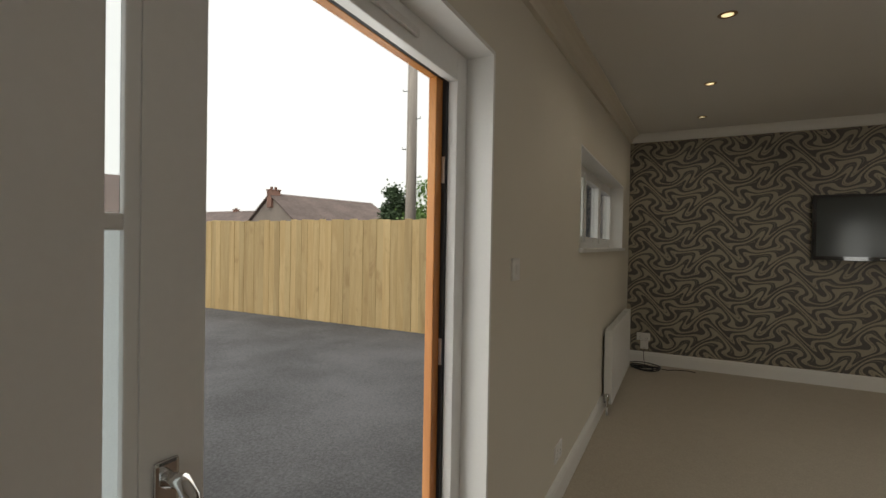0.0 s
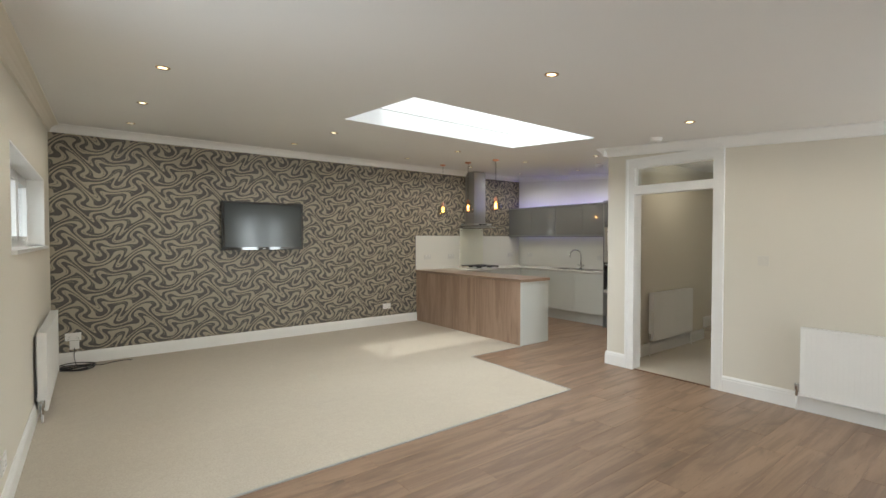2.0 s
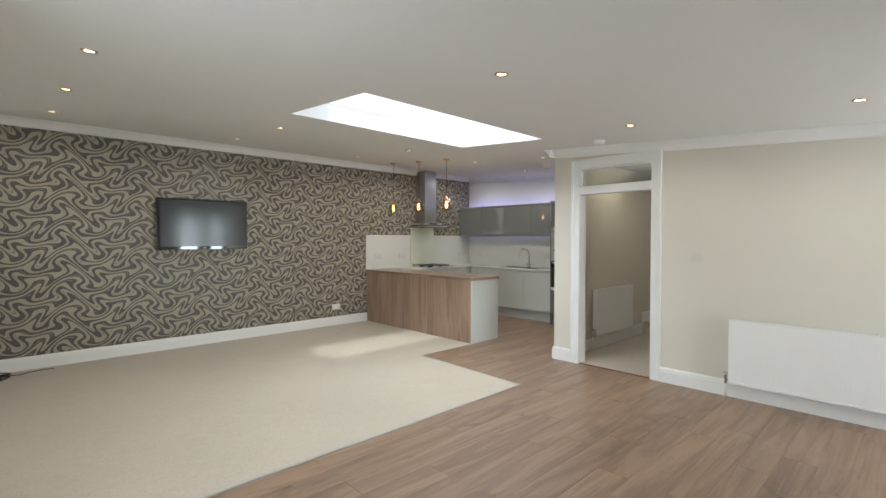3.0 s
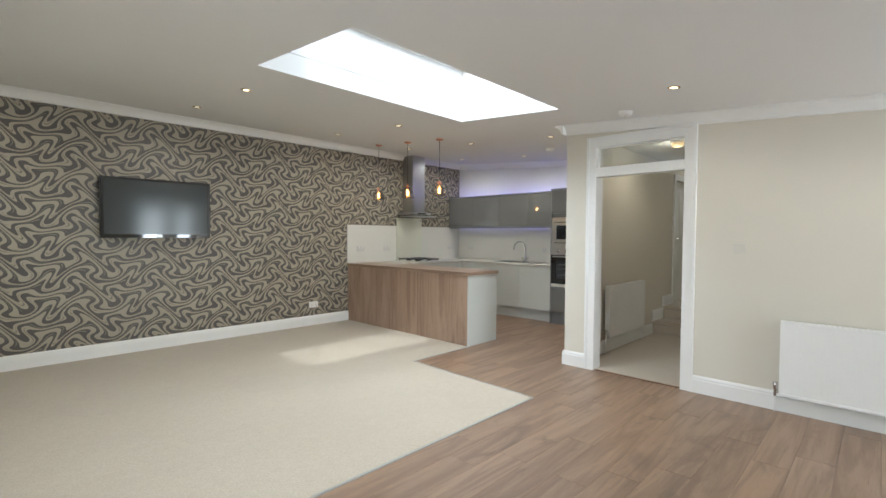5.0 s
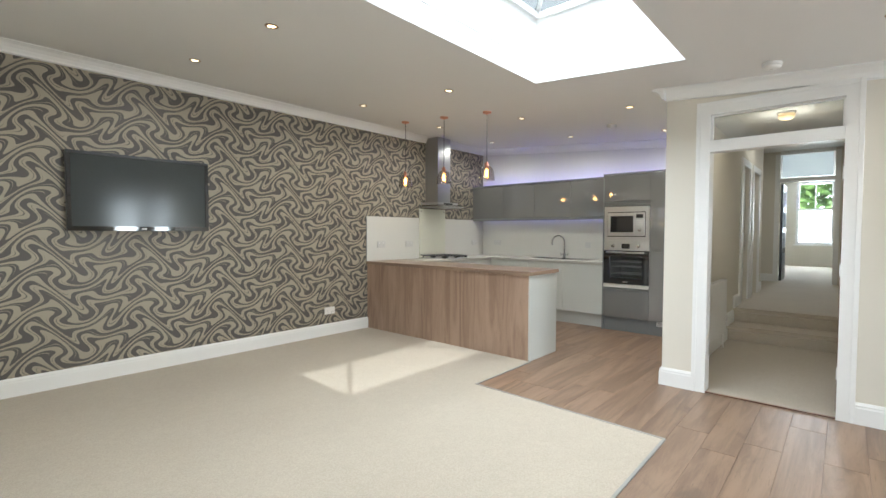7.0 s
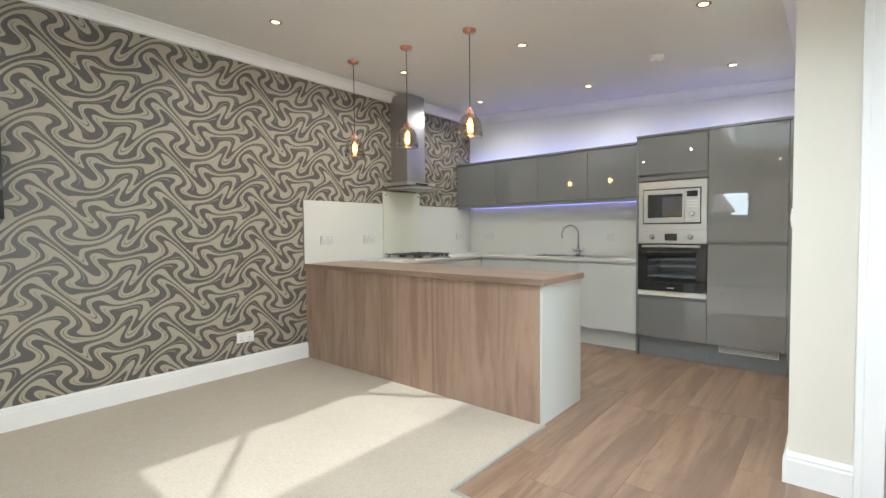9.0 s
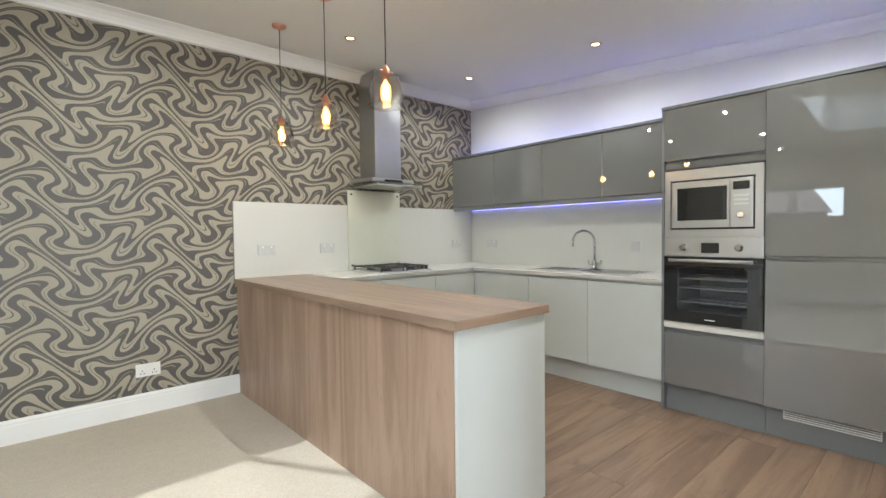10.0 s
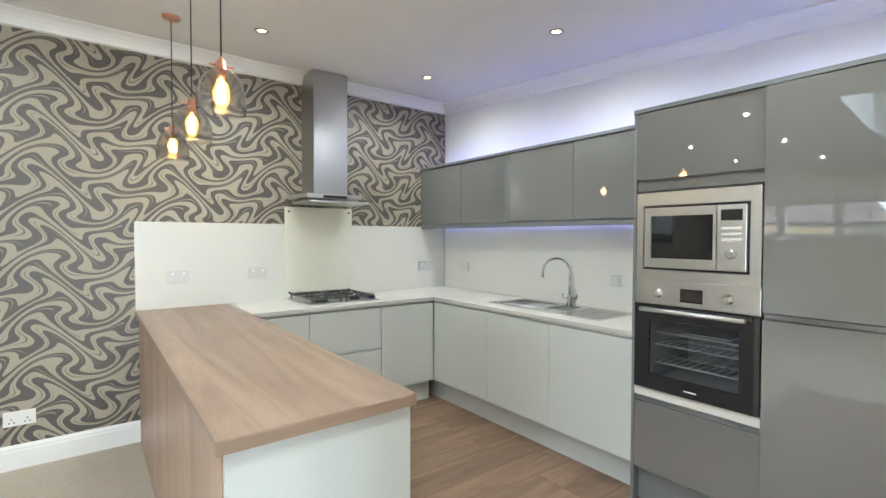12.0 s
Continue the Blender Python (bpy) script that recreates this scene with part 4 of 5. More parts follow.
# splashbacks
sp = thing("splashback", (6.4, YW, WT), "glossy white splashback panels round the corner", "splashback")
part("panel", solid((5.055, 6.068, YW - 0.012, YW - 0.001, WT, 1.525)), M_SPLASH, sp)
part("panel", solid((6.068, 7.722, YW - 0.0115, YW - 0.001, WT, 1.522)), M_SPLASH, sp)
part("panel", solid((XK - 0.012, XK - 0.001, 4.256, YW - 0.013, WT, 1.508)), M_SPLASH, sp)
part("edge_strip", solid((5.051, 5.055, YW - 0.013, YW - 0.001, WT, 1.526)), M_STEELZ, sp)
gs = thing("glass_splashback", (6.37, YW - 0.02, WT), "tall pale cream glass panel behind the hob with screws", "splashback")
part("pane", solid((6.072, 6.668, YW - 0.026, YW - 0.0125, WT, 1.668), bev=0.001), M_PANEL, gs)
for x in (6.105, 6.635):
    for z in (WT + 0.05, 1.63):
        part("screw_cap", lathe(bmesh.new(), [(0.011, 0), (0.011, 0.004), (0.008, 0.006)], n=14, m=pose(x, YW - 0.026, z, 90)), M_CHROME, gs)

# hood
hood = thing("cooker_hood", (6.37, 6.45, 1.69), "steel chimney cooker hood with flat glass canopy", "cooker hood")
part("chimney", solid((6.225, 6.515, 6.44, YW - 0.001, 1.76, 2.745), bev=0.003), M_STEELZ, hood)
bm = bmesh.new()
prism(bm, [(6.14, 6.36), (6.60, 6.36), (6.64, YW - 0.03), (6.10, YW - 0.03)], 2, 1.722, 1.76)
part("body", bm, M_STEEL, hood)
bm = bmesh.new()
prism(bm, [(6.075, 6.27), (6.14, 6.225), (6.60, 6.225), (6.665, 6.27), (6.665, YW - 0.03), (6.075, YW - 0.03)], 2, 1.70, 1.716)
part("canopy", bm, M_SPLGLASS, hood, "glass canopy").visible_shadow = False
part("filter", solid((6.12, 6.62, 6.26, YW - 0.05, 1.684, 1.699), bev=0.003), M_STEEL, hood)
part("control_strip", solid((6.27, 6.47, 6.356, 6.359, 1.73, 1.75)), M_BLACK, hood)

# hob
hob = thing("gas_hob", (6.37, 6.41, WT), "steel and black four-burner gas hob with iron grates", "hob")
part("plate", solid((6.085, 6.655, 6.165, 6.655, WT, WT + 0.012), bev=0.004), M_STEEL, hob)
for x, y, r in ((6.22, 6.29, 0.045), (6.22, 6.53, 0.035), (6.50, 6.29, 0.035), (6.50, 6.53, 0.05)):
    b = part("burner", lathe(bmesh.new(), [(r * 1.2, 0), (r * 1.15, 0.008), (r, 0.012), (r, 0.02), (r * 0.8, 0.024)], (x, y, WT + 0.012), 20), M_IRON, hob)
for x0, x1 in ((6.10, 6.345), (6.375, 6.62)):
    bm = bmesh.new()
    z = WT + 0.045
    for y in (6.185, 6.41, 6.635):
        box(bm, x0, x1, y - 0.006, y + 0.006, z - 0.006, z + 0.006)
    for x in (x0 + 0.006, x1 - 0.006):
        box(bm, x - 0.006, x + 0.006, 6.185, 6.635, z - 0.0065, z + 0.0055)
    xm = (x0 + x1) / 2
    for y in (6.29, 6.53):
        box(bm, xm - 0.005, xm + 0.005, y - 0.10, y - 0.02, z - 0.004, z + 0.009)
        box(bm, xm - 0.005, xm + 0.005, y + 0.02, y + 0.10, z - 0.004, z + 0.009)
        box(bm, x0, xm - 0.02, y - 0.005, y + 0.005, z - 0.004, z + 0.0085)
        box(bm, xm + 0.02, x1, y - 0.005, y + 0.005, z - 0.004, z + 0.0085)
    for x in (x0 + 0.006, x1 - 0.006):
        for y in (6.19, 6.63):
            box(bm, x - 0.005, x + 0.005, y - 0.005, y + 0.005, WT + 0.012, z - 0.005)
    part("grate", bm, M_GRATE, hob)
for k in range(4):
    part("knob", lathe(bmesh.new(), [(0.017, 0), (0.016, 0.018), (0.012, 0.022)], (6.638, 6.23 + k * 0.06, WT + 0.012), 14), M_BLACK, hob)

# sink and tap
sink = thing("sink", (7.46, 5.1, WT), "stainless steel one-and-a-half bowl sink with drainer", "sink")
B1 = (7.31, 7.61, 5.12, 5.47)
B2 = (7.37, 7.61, 4.91, 5.07)
bm = bmesh.new()
zr0, zr1 = WT, WT + 0.005
for r in ((SKX0, SKX1, SKY0, B2[2] - 0.03), (SKX0, B1[0], B2[2] - 0.03, SKY1), (B1[1], SKX1, B2[2] - 0.03, SKY1), (B1[0], B1[1], B1[3], SKY1),
          (B1[0], B1[1], B2[3], B1[2]), (B1[0], B2[0], B2[2] - 0.03, B2[3]), (B2[0], B1[1], B2[2] - 0.03, B2[2])):
    box(bm, *r, zr0, zr1)
part("deck", bm, M_SINK, sink)
for (a, b, c, d), dep in ((B1, 0.16), (B2, 0.11)):
    bm = bmesh.new()
    box(bm, a, b, c, d, WT + 0.002 - dep, WT + 0.004)
    bmesh.ops.delete(bm, geom=[f for f in bm.faces if f.normal.z > 0.5 or f.calc_center_median().z > WT], context="FACES")
    part("bowl", bm, M_SINK, sink)
bm = bmesh.new()
for k in range(8):
    box(bm, SKX0 + 0.05, SKX1 - 0.05, SKY0 + 0.04 + k * 0.038, SKY0 + 0.05 + k * 0.038, zr1, zr1 + 0.003)
part("drainer_ribs", bm, M_SINK, sink)
tap = thing("tap", (7.69, 5.09, WT + 0.005), "chrome swan-neck mixer tap with two levers", "tap")
bm = lathe(bmesh.new(), [(0.026, 0), (0.026, 0.012), (0.018, 0.02), (0.018, 0.075), (0.014, 0.08)], (7.69, 5.09, WT + 0.005), 18)
part("body", bm, M_CHROME, tap)
pts = [(7.69, 5.09, WT + 0.07), (7.69, 5.09, WT + 0.25)]
for k in range(1, 10):
    a = math.pi * k / 9
    pts.append((7.69 - 0.082 * (1 - math.cos(a)), 5.09 + 0.062 * (1 - math.cos(a)), WT + 0.245 + 0.105 * math.sin(a)))
pts.append((7.53, 5.215, WT + 0.205))
part("spout", tube(bmesh.new(), pts, 0.0105, 12), M_CHROME, tap)
for s in (-1, 1):
    part("lever", tube(bmesh.new(), [(7.69, 5.09 + s * 0.015, WT + 0.05), (7.69, 5.09 + s * 0.06, WT + 0.052), (7.69, 5.09 + s * 0.065, WT + 0.08)], 0.009, 10), M_CHROME, tap)

# wall units
XU, UZ0, UZ1 = 7.43, 1.512, 2.098
edges = [YW - 0.004, 6.075, 5.478, 4.872, 4.259]
for i in range(4):
    a, b = edges[i + 1], edges[i]
    u = thing("wall_unit", (XU + 0.15, (a + b) / 2, UZ0), "gloss dark grey handleless wall cupboard", "kitchen unit", "wall units")
    part("carcass", solid((XU + 0.02, XK - 0.001, a, b, UZ0 + 0.004, UZ1 - 0.02)), M_GREYM, u)
    part("cupboard_door", solid((XU, XU + 0.019, a + 0.0015, b - 0.0015, UZ0 + 0.03, UZ1 - 0.024), bev=0.0015), M_GREY, u)
    part("top_board", solid((XU - 0.012, XK - 0.001, a, b, UZ1 - 0.02, UZ1)), M_GREYM, u)
    part("pelmet", solid((XU + 0.004, XU + 0.022, a, b, UZ0 - 0.012, UZ0 + 0.022)), M_GREYM, u)
led = thing("led_strip", (XU + 0.2, 5.4, UZ1), "violet led strip glowing above the wall units", "light strip", "led strips")
part("strip", solid((XK - 0.09, XK - 0.075, 3.1, YW - 0.05, UZ1 + 0.012, UZ1 + 0.02)), M_LED, led)
led2 = thing("led_strip", (XU + 0.2, 5.4, UZ0), "violet led strip glowing under the wall units", "light strip", "led strips")
part("strip", solid((XK - 0.04, XK - 0.03, 4.27, YW - 0.05, UZ0 - 0.001, UZ0 + 0.003)), M_LEDLOW, led2)

# tall units
XT, TZ = 7.13, 2.095
OY0, OY1 = 3.65, 4.238
ou = thing("oven_housing", (7.4, 3.95, 0), "tall gloss grey unit holding microwave and oven", "kitchen unit", "tall units")
part("side_panel", solid((XT, XK - 0.001, OY1 + 0.001, OY1 + 0.018, 0, TZ)), M_GREYM, ou)
part("carcass", solid((XT + 0.02, XK - 0.001, OY0, OY1, ZP, 0.60), (XT + 0.02, XK - 0.001, OY0, OY1, 1.66, TZ - 0.022), (XT + 0.5, XK - 0.001, OY0, OY1, 0.60, 1.66)), M_GREYM, ou)
part("plinth", solid((XT + 0.05, XT + 0.065, OY0, OY1, 0, ZP)), M_GREYM, ou)
td = part("top_door", solid((XT, XT + 0.019, OY0 + 0.0015, OY1 - 0.0015, 1.722, TZ - 0.026), bev=0.0015), M_GREY, ou)
part("handle_rail", solid((XT + 0.004, XT + 0.02, OY0 + 0.002, OY1 - 0.002, 1.664, 1.706), bev=0.003), M_GREY, ou)
part("drawer_front", solid((XT, XT + 0.019, OY0 + 0.0015, OY1 - 0.0015, 0.19, 0.552), bev=0.0015), M_GREY, ou)
part("filler_strip", solid((XT - 0.002, XT + 0.019, OY0 + 0.001, OY1 - 0.001, 0.585, 0.628), bev=0.001), M_SPLASH, ou, "white strip below the oven")
part("top_board", solid((XT - 0.008, XK - 0.001, 2.985, OY1 + 0.018, TZ - 0.02, TZ)), M_GREYM, ou)
fu = thing("fridge_housing", (7.4, 3.36, 0), "tall gloss grey two-door fridge unit with plinth grille", "kitchen unit", "tall units")
FY, FYE = 3.082, 3.648
part("carcass", solid((XT + 0.02, XK - 0.001, FY, FYE, ZP, TZ - 0.022)), M_GREYM, fu)
ud = part("upper_door", solid((XT, XT + 0.019, FY + 0.0015, FYE - 0.0015, 1.097, TZ - 0.026), bev=0.0015), M_GREY, fu)
ld = part("lower_door", solid((XT, XT + 0.019, FY + 0.0015, FYE - 0.0015, 0.19, 1.066), bev=0.0015), M_GREY, fu)
part("handle_rail", solid((XT + 0.006, XT + 0.02, FY + 0.002, FYE - 0.002, 1.07, 1.093), bev=0.002), M_GREY, fu)
part("plinth", solid((XT + 0.05, XT + 0.065, FY, FYE, 0, ZP)), M_GREYM, fu)
part("end_filler", solid((XT + 0.006, XT + 0.03, 2.99, FY - 0.002, 0, TZ - 0.021)), M_GREY, fu)
gr = part("vent_grille", ring(0, XT + 0.04, XT + 0.05, (3.13, 3.56, 0.122, 0.180), (3.136, 3.554, 0.128, 0.174)), M_PLASTIC, fu, "white plinth grille")
for k in range(3):
    part("slat", solid((XT + 0.04, XT + 0.05, 3.136, 3.554, 0.135 + k * 0.013, 0.140 + k * 0.013)), M_PLASTIC, gr)

# microwave
mw = thing("microwave", (XT, 3.944, 1.2), "built-in stainless microwave with black window", "microwave")
x = XT - 0.006
part("trim_frame", ring(0, x, XT + 0.3, (OY0 + 0.006, OY1 - 0.006, 1.205, 1.652), (3.700, 4.195, 1.255, 1.585)), M_STEEL, mw)
part("gap_surround", solid((XT + 0.004, XT + 0.3, 3.702, 4.193, 1.257, 1.583)), M_BLACK, mw)
d = part("door", ring(0, x - 0.012, XT + 0.003, (3.835, 4.183, 1.268, 1.572), (3.85, 4.148, 1.316, 1.53)), M_STEEL, mw)
part("window", solid((x - 0.008, x - 0.002, 3.85, 4.148, 1.316, 1.53)), M_BLACKG, d, "black glass window")
cp = part("control_panel", solid((x - 0.012, XT + 0.003, 3.71, 3.832, 1.268, 1.572), bev=0.003), M_STEEL, mw)
part("display", solid((x - 0.014, x - 0.011, 3.727, 3.815, 1.50, 1.55)), M_BLACKG, cp)
for k in range(3):
    part("button_bar", solid((x - 0.015, x - 0.011, 3.73, 3.812, 1.405 + k * 0.026, 1.418 + k * 0.026), bev=0.002), M_PLASTIC, cp)
part("dial", lathe(bmesh.new(), [(0.024, 0), (0.022, 0.016), (0.016, 0.02)], n=20, m=pose(x - 0.012, 3.771, 1.345, 0, -90, 0)), M_CHROME, cp)
part("push_bar", solid((x - 0.014, x - 0.011, 3.727, 3.815, 1.28, 1.302), bev=0.001), M_STEEL, cp)

# oven
ov = thing("oven", (XT, 3.944, 0.63), "built-in oven with steel fascia and black glass door", "oven")
part("fascia", solid((x, XT + 0.2, OY0 + 0.004, OY1 - 0.004, 1.077, 1.203), bev=0.002), M_STEEL, ov)
part("display", solid((x - 0.002, x + 0.001, 3.895, 4.0, 1.102, 1.168)), M_BLACKG, ov)
for y in (3.785, 4.112):
    k = part("knob", lathe(bmesh.new(), [(0.026, 0), (0.024, 0.006), (0.020, 0.008), (0.018, 0.028), (0.014, 0.03)], n=20, m=pose(x, y, 1.137, 0, -90, 0)), M_CHROME, ov)
WY_A, WY_B, WZ_A, WZ_B = 3.735, 4.155, 0.712, 1.0
dd = part("door", ring(0, x - 0.006, x + 0.012, (OY0 + 0.004, OY1 - 0.004, 0.634, 1.073), (WY_A, WY_B, WZ_A, WZ_B)), M_BLACKG, ov, "black glass oven door")
part("door_window", solid((x - 0.003, x + 0.003, WY_A, WY_B, WZ_A, WZ_B)), M_OVENGLASS, dd)
part("door_handle", tube(bmesh.new(), [(x - 0.04, OY0 + 0.05, 1.052), (x - 0.04, OY1 - 0.05, 1.052)], 0.011, 12), M_STEEL, dd)
for y in (OY0 + 0.07, OY1 - 0.07):
    part("handle_post", tube(bmesh.new(), [(x - 0.006, y, 1.052), (x - 0.04, y, 1.052)], 0.008, 8), M_STEEL, dd)
part("lower_trim", solid((x - 0.004, XT + 0.1, OY0 + 0.004, OY1 - 0.004, 0.6285, 0.633)), M_STEEL, ov)
part("badge", solid((x - 0.0075, x - 0.006, 3.915, 3.975, 0.662, 0.668)), M_PLASTIC, dd)
part("cavity", solid((x + 0.014, XT + 0.45, WY_A - 0.03, WY_A - 0.005, WZ_A - 0.05, WZ_B + 0.05), (x + 0.014, XT + 0.45, WY_B + 0.005, WY_B + 0.03, WZ_A - 0.05, WZ_B + 0.05), (XT + 0.43, XT + 0.45, WY_A, WY_B, WZ_A, WZ_B),
                     (x + 0.014, XT + 0.45, WY_A, WY_B, WZ_A - 0.05, WZ_A - 0.03), (x + 0.014, XT + 0.45, WY_A, WY_B, WZ_B + 0.03, WZ_B + 0.05)), M_ENAMEL, ov)
for z in (0.765, 0.86):
    bm = bmesh.new()
    for k in range(11):
        yy = WY_A + 0.01 + k * (WY_B - WY_A - 0.02) / 10
        tube(bm, [(XT + 0.05, yy, z), (XT + 0.4, yy, z)], 0.0025, 5)
    tube(bm, [(XT + 0.05, WY_A + 0.002, z), (XT + 0.05, WY_B - 0.002, z)], 0.004, 6)
    tube(bm, [(XT + 0.22, WY_A + 0.002, z), (XT + 0.22, WY_B - 0.002, z)], 0.004, 6)
    part("rack", bm, M_RACK, ov)
part("oven_leaflet", solid((XT + 0.08, XT + 0.3, 3.80, 4.02, 0.93, 0.936), bev=0.002), M_EDGE, ov, "folded paper on the upper rack")
part("rack", solid((XT + 0.05, XT + 0.4, WY_A + 0.004, WY_B - 0.004, 0.92, 0.928)), M_STEEL, ov)


# ---- sockets and switches ----
def ajar(ob, x, y, degrees):
    """Swings a door a little on an upright hinge at x, y."""
    ob.matrix_basis = pose(x, y, 0) @ pose(0, 0, 0, 0, 0, degrees) @ pose(-x, -y, 0)


def plate(name, at, normal, w, h, label, sockets=0, material=None, group=""):
    """A wall plate; normal is '-y', '+x' or '-x'."""
    rz = {"-y": 0, "-x": -90, "+x": 90}[normal]
    t = thing(name, at, label, name.replace("_", " "), group, rz)
    part("plate", solid((-w / 2, w / 2, -0.009, 0, -h / 2, h / 2), bev=0.003), material or M_PLASTIC, t, local=True)
    if sockets:
        for s in range(sockets):
            cx = (s - (sockets - 1) / 2) * w * 0.48
            part("rocker", solid((cx - 0.007, cx + 0.007, -0.013, -0.009, 0.012, 0.03), bev=0.002), M_PLASTIC, t, local=True)
            for dx, dz in ((0, -0.002), (-0.011, -0.022), (0.011, -0.022)):
                part("pin_slot", solid((cx + dx - 0.003, cx + dx + 0.003, -0.0098, -0.0088, dz - 0.005, dz + 0.003)), M_EDGE if material else M_BLACK, t, local=True)
    else:
        part("rocker", solid((-0.012, 0.012, -0.014, -0.009, -0.02, 0.02), bev=0.003), material or M_PLASTIC, t, local=True)
    return t


ajar(td, XT + 0.019, OY0, 1.0)
ajar(ud, XT + 0.019, FY, 1.8)
ajar(ld, XT + 0.019, FY, 1.6)
YS = YW - 0.012
for x_, lab in ((5.31, "double socket in brushed plate on the white splashback"), (5.86, "double socket in brushed plate on the white splashback"), (7.47, "double socket in brushed plate near the corner")):
    plate("wall_socket", (x_, YS if x_ < 6.1 else YW - 0.0115, 1.135), "-y", 0.146, 0.086, lab, 2, M_PLATE, "kitchen sockets")
plate("wall_socket", (XK - 0.012, 6.37, 1.137), "-x", 0.146, 0.086, "double socket in brushed plate on the sink wall", 2, M_PLATE, "kitchen sockets")
plate("wall_socket", (XK - 0.012, 4.72, 1.122), "-x", 0.088, 0.088, "single brushed switch plate beside the tall unit", 0, M_PLATE, "kitchen sockets")
plate("wall_socket", (4.453, YW, 0.312), "-y", 0.15, 0.09, "white double socket on the wallpaper above the skirting", 2)
plate("wall_socket", (0.245, YW, 0.33), "-y", 0.15, 0.09, "white double socket low on the wallpaper", 2)
plate("cable_outlet", (0.255, YW, 0.232), "-y", 0.088, 0.10, "white cable outlet box under the socket", 0)
switch_west = plate("light_switch", (0, 2.36, 1.318), "+x", 0.088, 0.088, "white light switch beside the patio door", 0)
socket_west = plate("wall_socket", (0, 3.155, 0.285), "+x", 0.15, 0.09, "white double socket low on the cream wall", 2)
plate("light_switch", (XR, 1.375, 1.27), "-x", 0.088, 0.088, "cream light switch beside the hall doorway", 0, M_CREAMPLATE)
plate("light_switch", (6.2, YP, 1.25), "-y", 0.088, 0.088, "white switch on the kitchen partition", 0).matrix_basis = pose(5.36, YP, 1.262, 0, 0, 180)

# ---- television ----
tv = thing("television", (2.39, 6.65, 1.65), "wall-mounted black flat television, switched off", "television")
TX0, TX1, TZ0_, TZ1_ = 1.838, 2.952, 1.312, 1.985
bm = solid((TX0, TX1, 6.612, 6.66, TZ0_, TZ1_), bev=0.008)
part("casing", bm, M_BLACK, tv)
part("bezel", ring(1, 6.604, 6.612, (TX0 + 0.002, TX1 - 0.002, TZ0_ + 0.002, TZ1_ - 0.002), (TX0 + 0.03, TX1 - 0.03, TZ0_ + 0.04, TZ1_ - 0.028)), M_BLACKG, tv)
part("screen", solid((TX0 + 0.032, TX1 - 0.032, 6.608, 6.6125, TZ0_ + 0.04, TZ1_ - 0.03)), M_SCREEN, tv)
part("badge", solid((2.37, 2.41, 6.603, 6.605, TZ0_ + 0.013, TZ0_ + 0.026)), M_PLASTIC, tv)
part("wall_bracket", solid((2.2, 2.6, 6.66, YW, 1.5, 1.8)), M_BLACK, tv)

tv.matrix_basis = pose(2.39, 6.65, 1.65, 0, 0, -1.5)


# ---- radiators ----
def radiator(at, rz, length, height, label):
    """Panel radiator: x runs along it, y out from the wall."""
    t = thing("radiator", at, label, "radiator", "radiators", rz)
    bm = bmesh.new()
    n = int(length / 0.034)
    outline = [(0.0, 0.085)]
    for k in range(n):
        a = length * k / n
        w = length / n
        outline += [(a + w * 0.12, 0.085), (a + w * 0.2, 0.0857), (a + w * 0.8, 0.0857), (a + w * 0.88, 0.085)]
    outline += [(length, 0.085), (length, 0.075), (0.0, 0.075)]
    prism(bm, outline, 2, 0.02, height - 0.02)
    part("front_panel", bm, M_TRIM, t, local=True)
    part("frame", solid((0, length, 0.074, 0.0885, 0.0, 0.021), bev=0.003), M_TRIM, t, local=True)
    part("frame", solid((0, length, 0.074, 0.0885, height - 0.021, height - 0.006), bev=0.003), M_TRIM, t, local=True)
    part("back_panel", solid((0.01, length - 0.01, 0.028, 0.038, 0.0, height - 0.01)), M_TRIM, t, local=True)
    for a in (-0.003, length - 0.001):
        part("side_cover", solid((a, a + 0.004, 0.026, 0.087, 0.004, height), bev=0.001), M_TRIM, t, local=True)
    top = part("top_grille", solid((0, length, 0.026, 0.032, height - 0.006, height), (0, length, 0.082, 0.088, height - 0.006, height)), M_TRIM, t, local=True)
    bm = bmesh.new()
    m = int(length / 0.03)
    for k in range(m):
        a = length * (k + 0.5) / m
        box(bm, a - 0.007, a + 0.007, 0.032, 0.082, height - 0.004, height - 0.001)
    part("grille_bars", bm, M_TRIM, top, local=True)
    for a in (0.12, length - 0.14):
        part("wall_bracket", solid((a, a + 0.02, 0.0, 0.028, 0.05, height - 0.05)), M_TRIM, t, local=True)
    base = -at[2]
    for a, s in ((-0.03, -1), (length + 0.03, 1)):
        v = part("valve", lathe(bmesh.new(), [(0.010, -0.05), (0.012, -0.03), (0.012, 0.0), (0.017, 0.002), (0.018, 0.055), (0.014, 0.06)], (a, 0.055, 0.035), 14), M_PLASTIC if s < 0 else M_CHROME, t, "", True)
        part("pipe", tube(bmesh.new(), [(a, 0.055, base + 0.004), (a, 0.055, -0.012)], 0.0075, 8), M_TRIM, v, "", True)
        part("tail", tube(bmesh.new(), [(a, 0.055, 0.02), (a - s * 0.03, 0.055, 0.02)], 0.008, 8), M_CHROME, v, "", True)
    for z in (0.03, height - 0.04):
        part("blanking_plug", lathe(bmesh.new(), [(0.011, 0), (0.010, 0.006)], n=12, m=pose(-0.003, 0.056, z, 0, -90, 0)), M_CHROME, t, "", True)
    return t


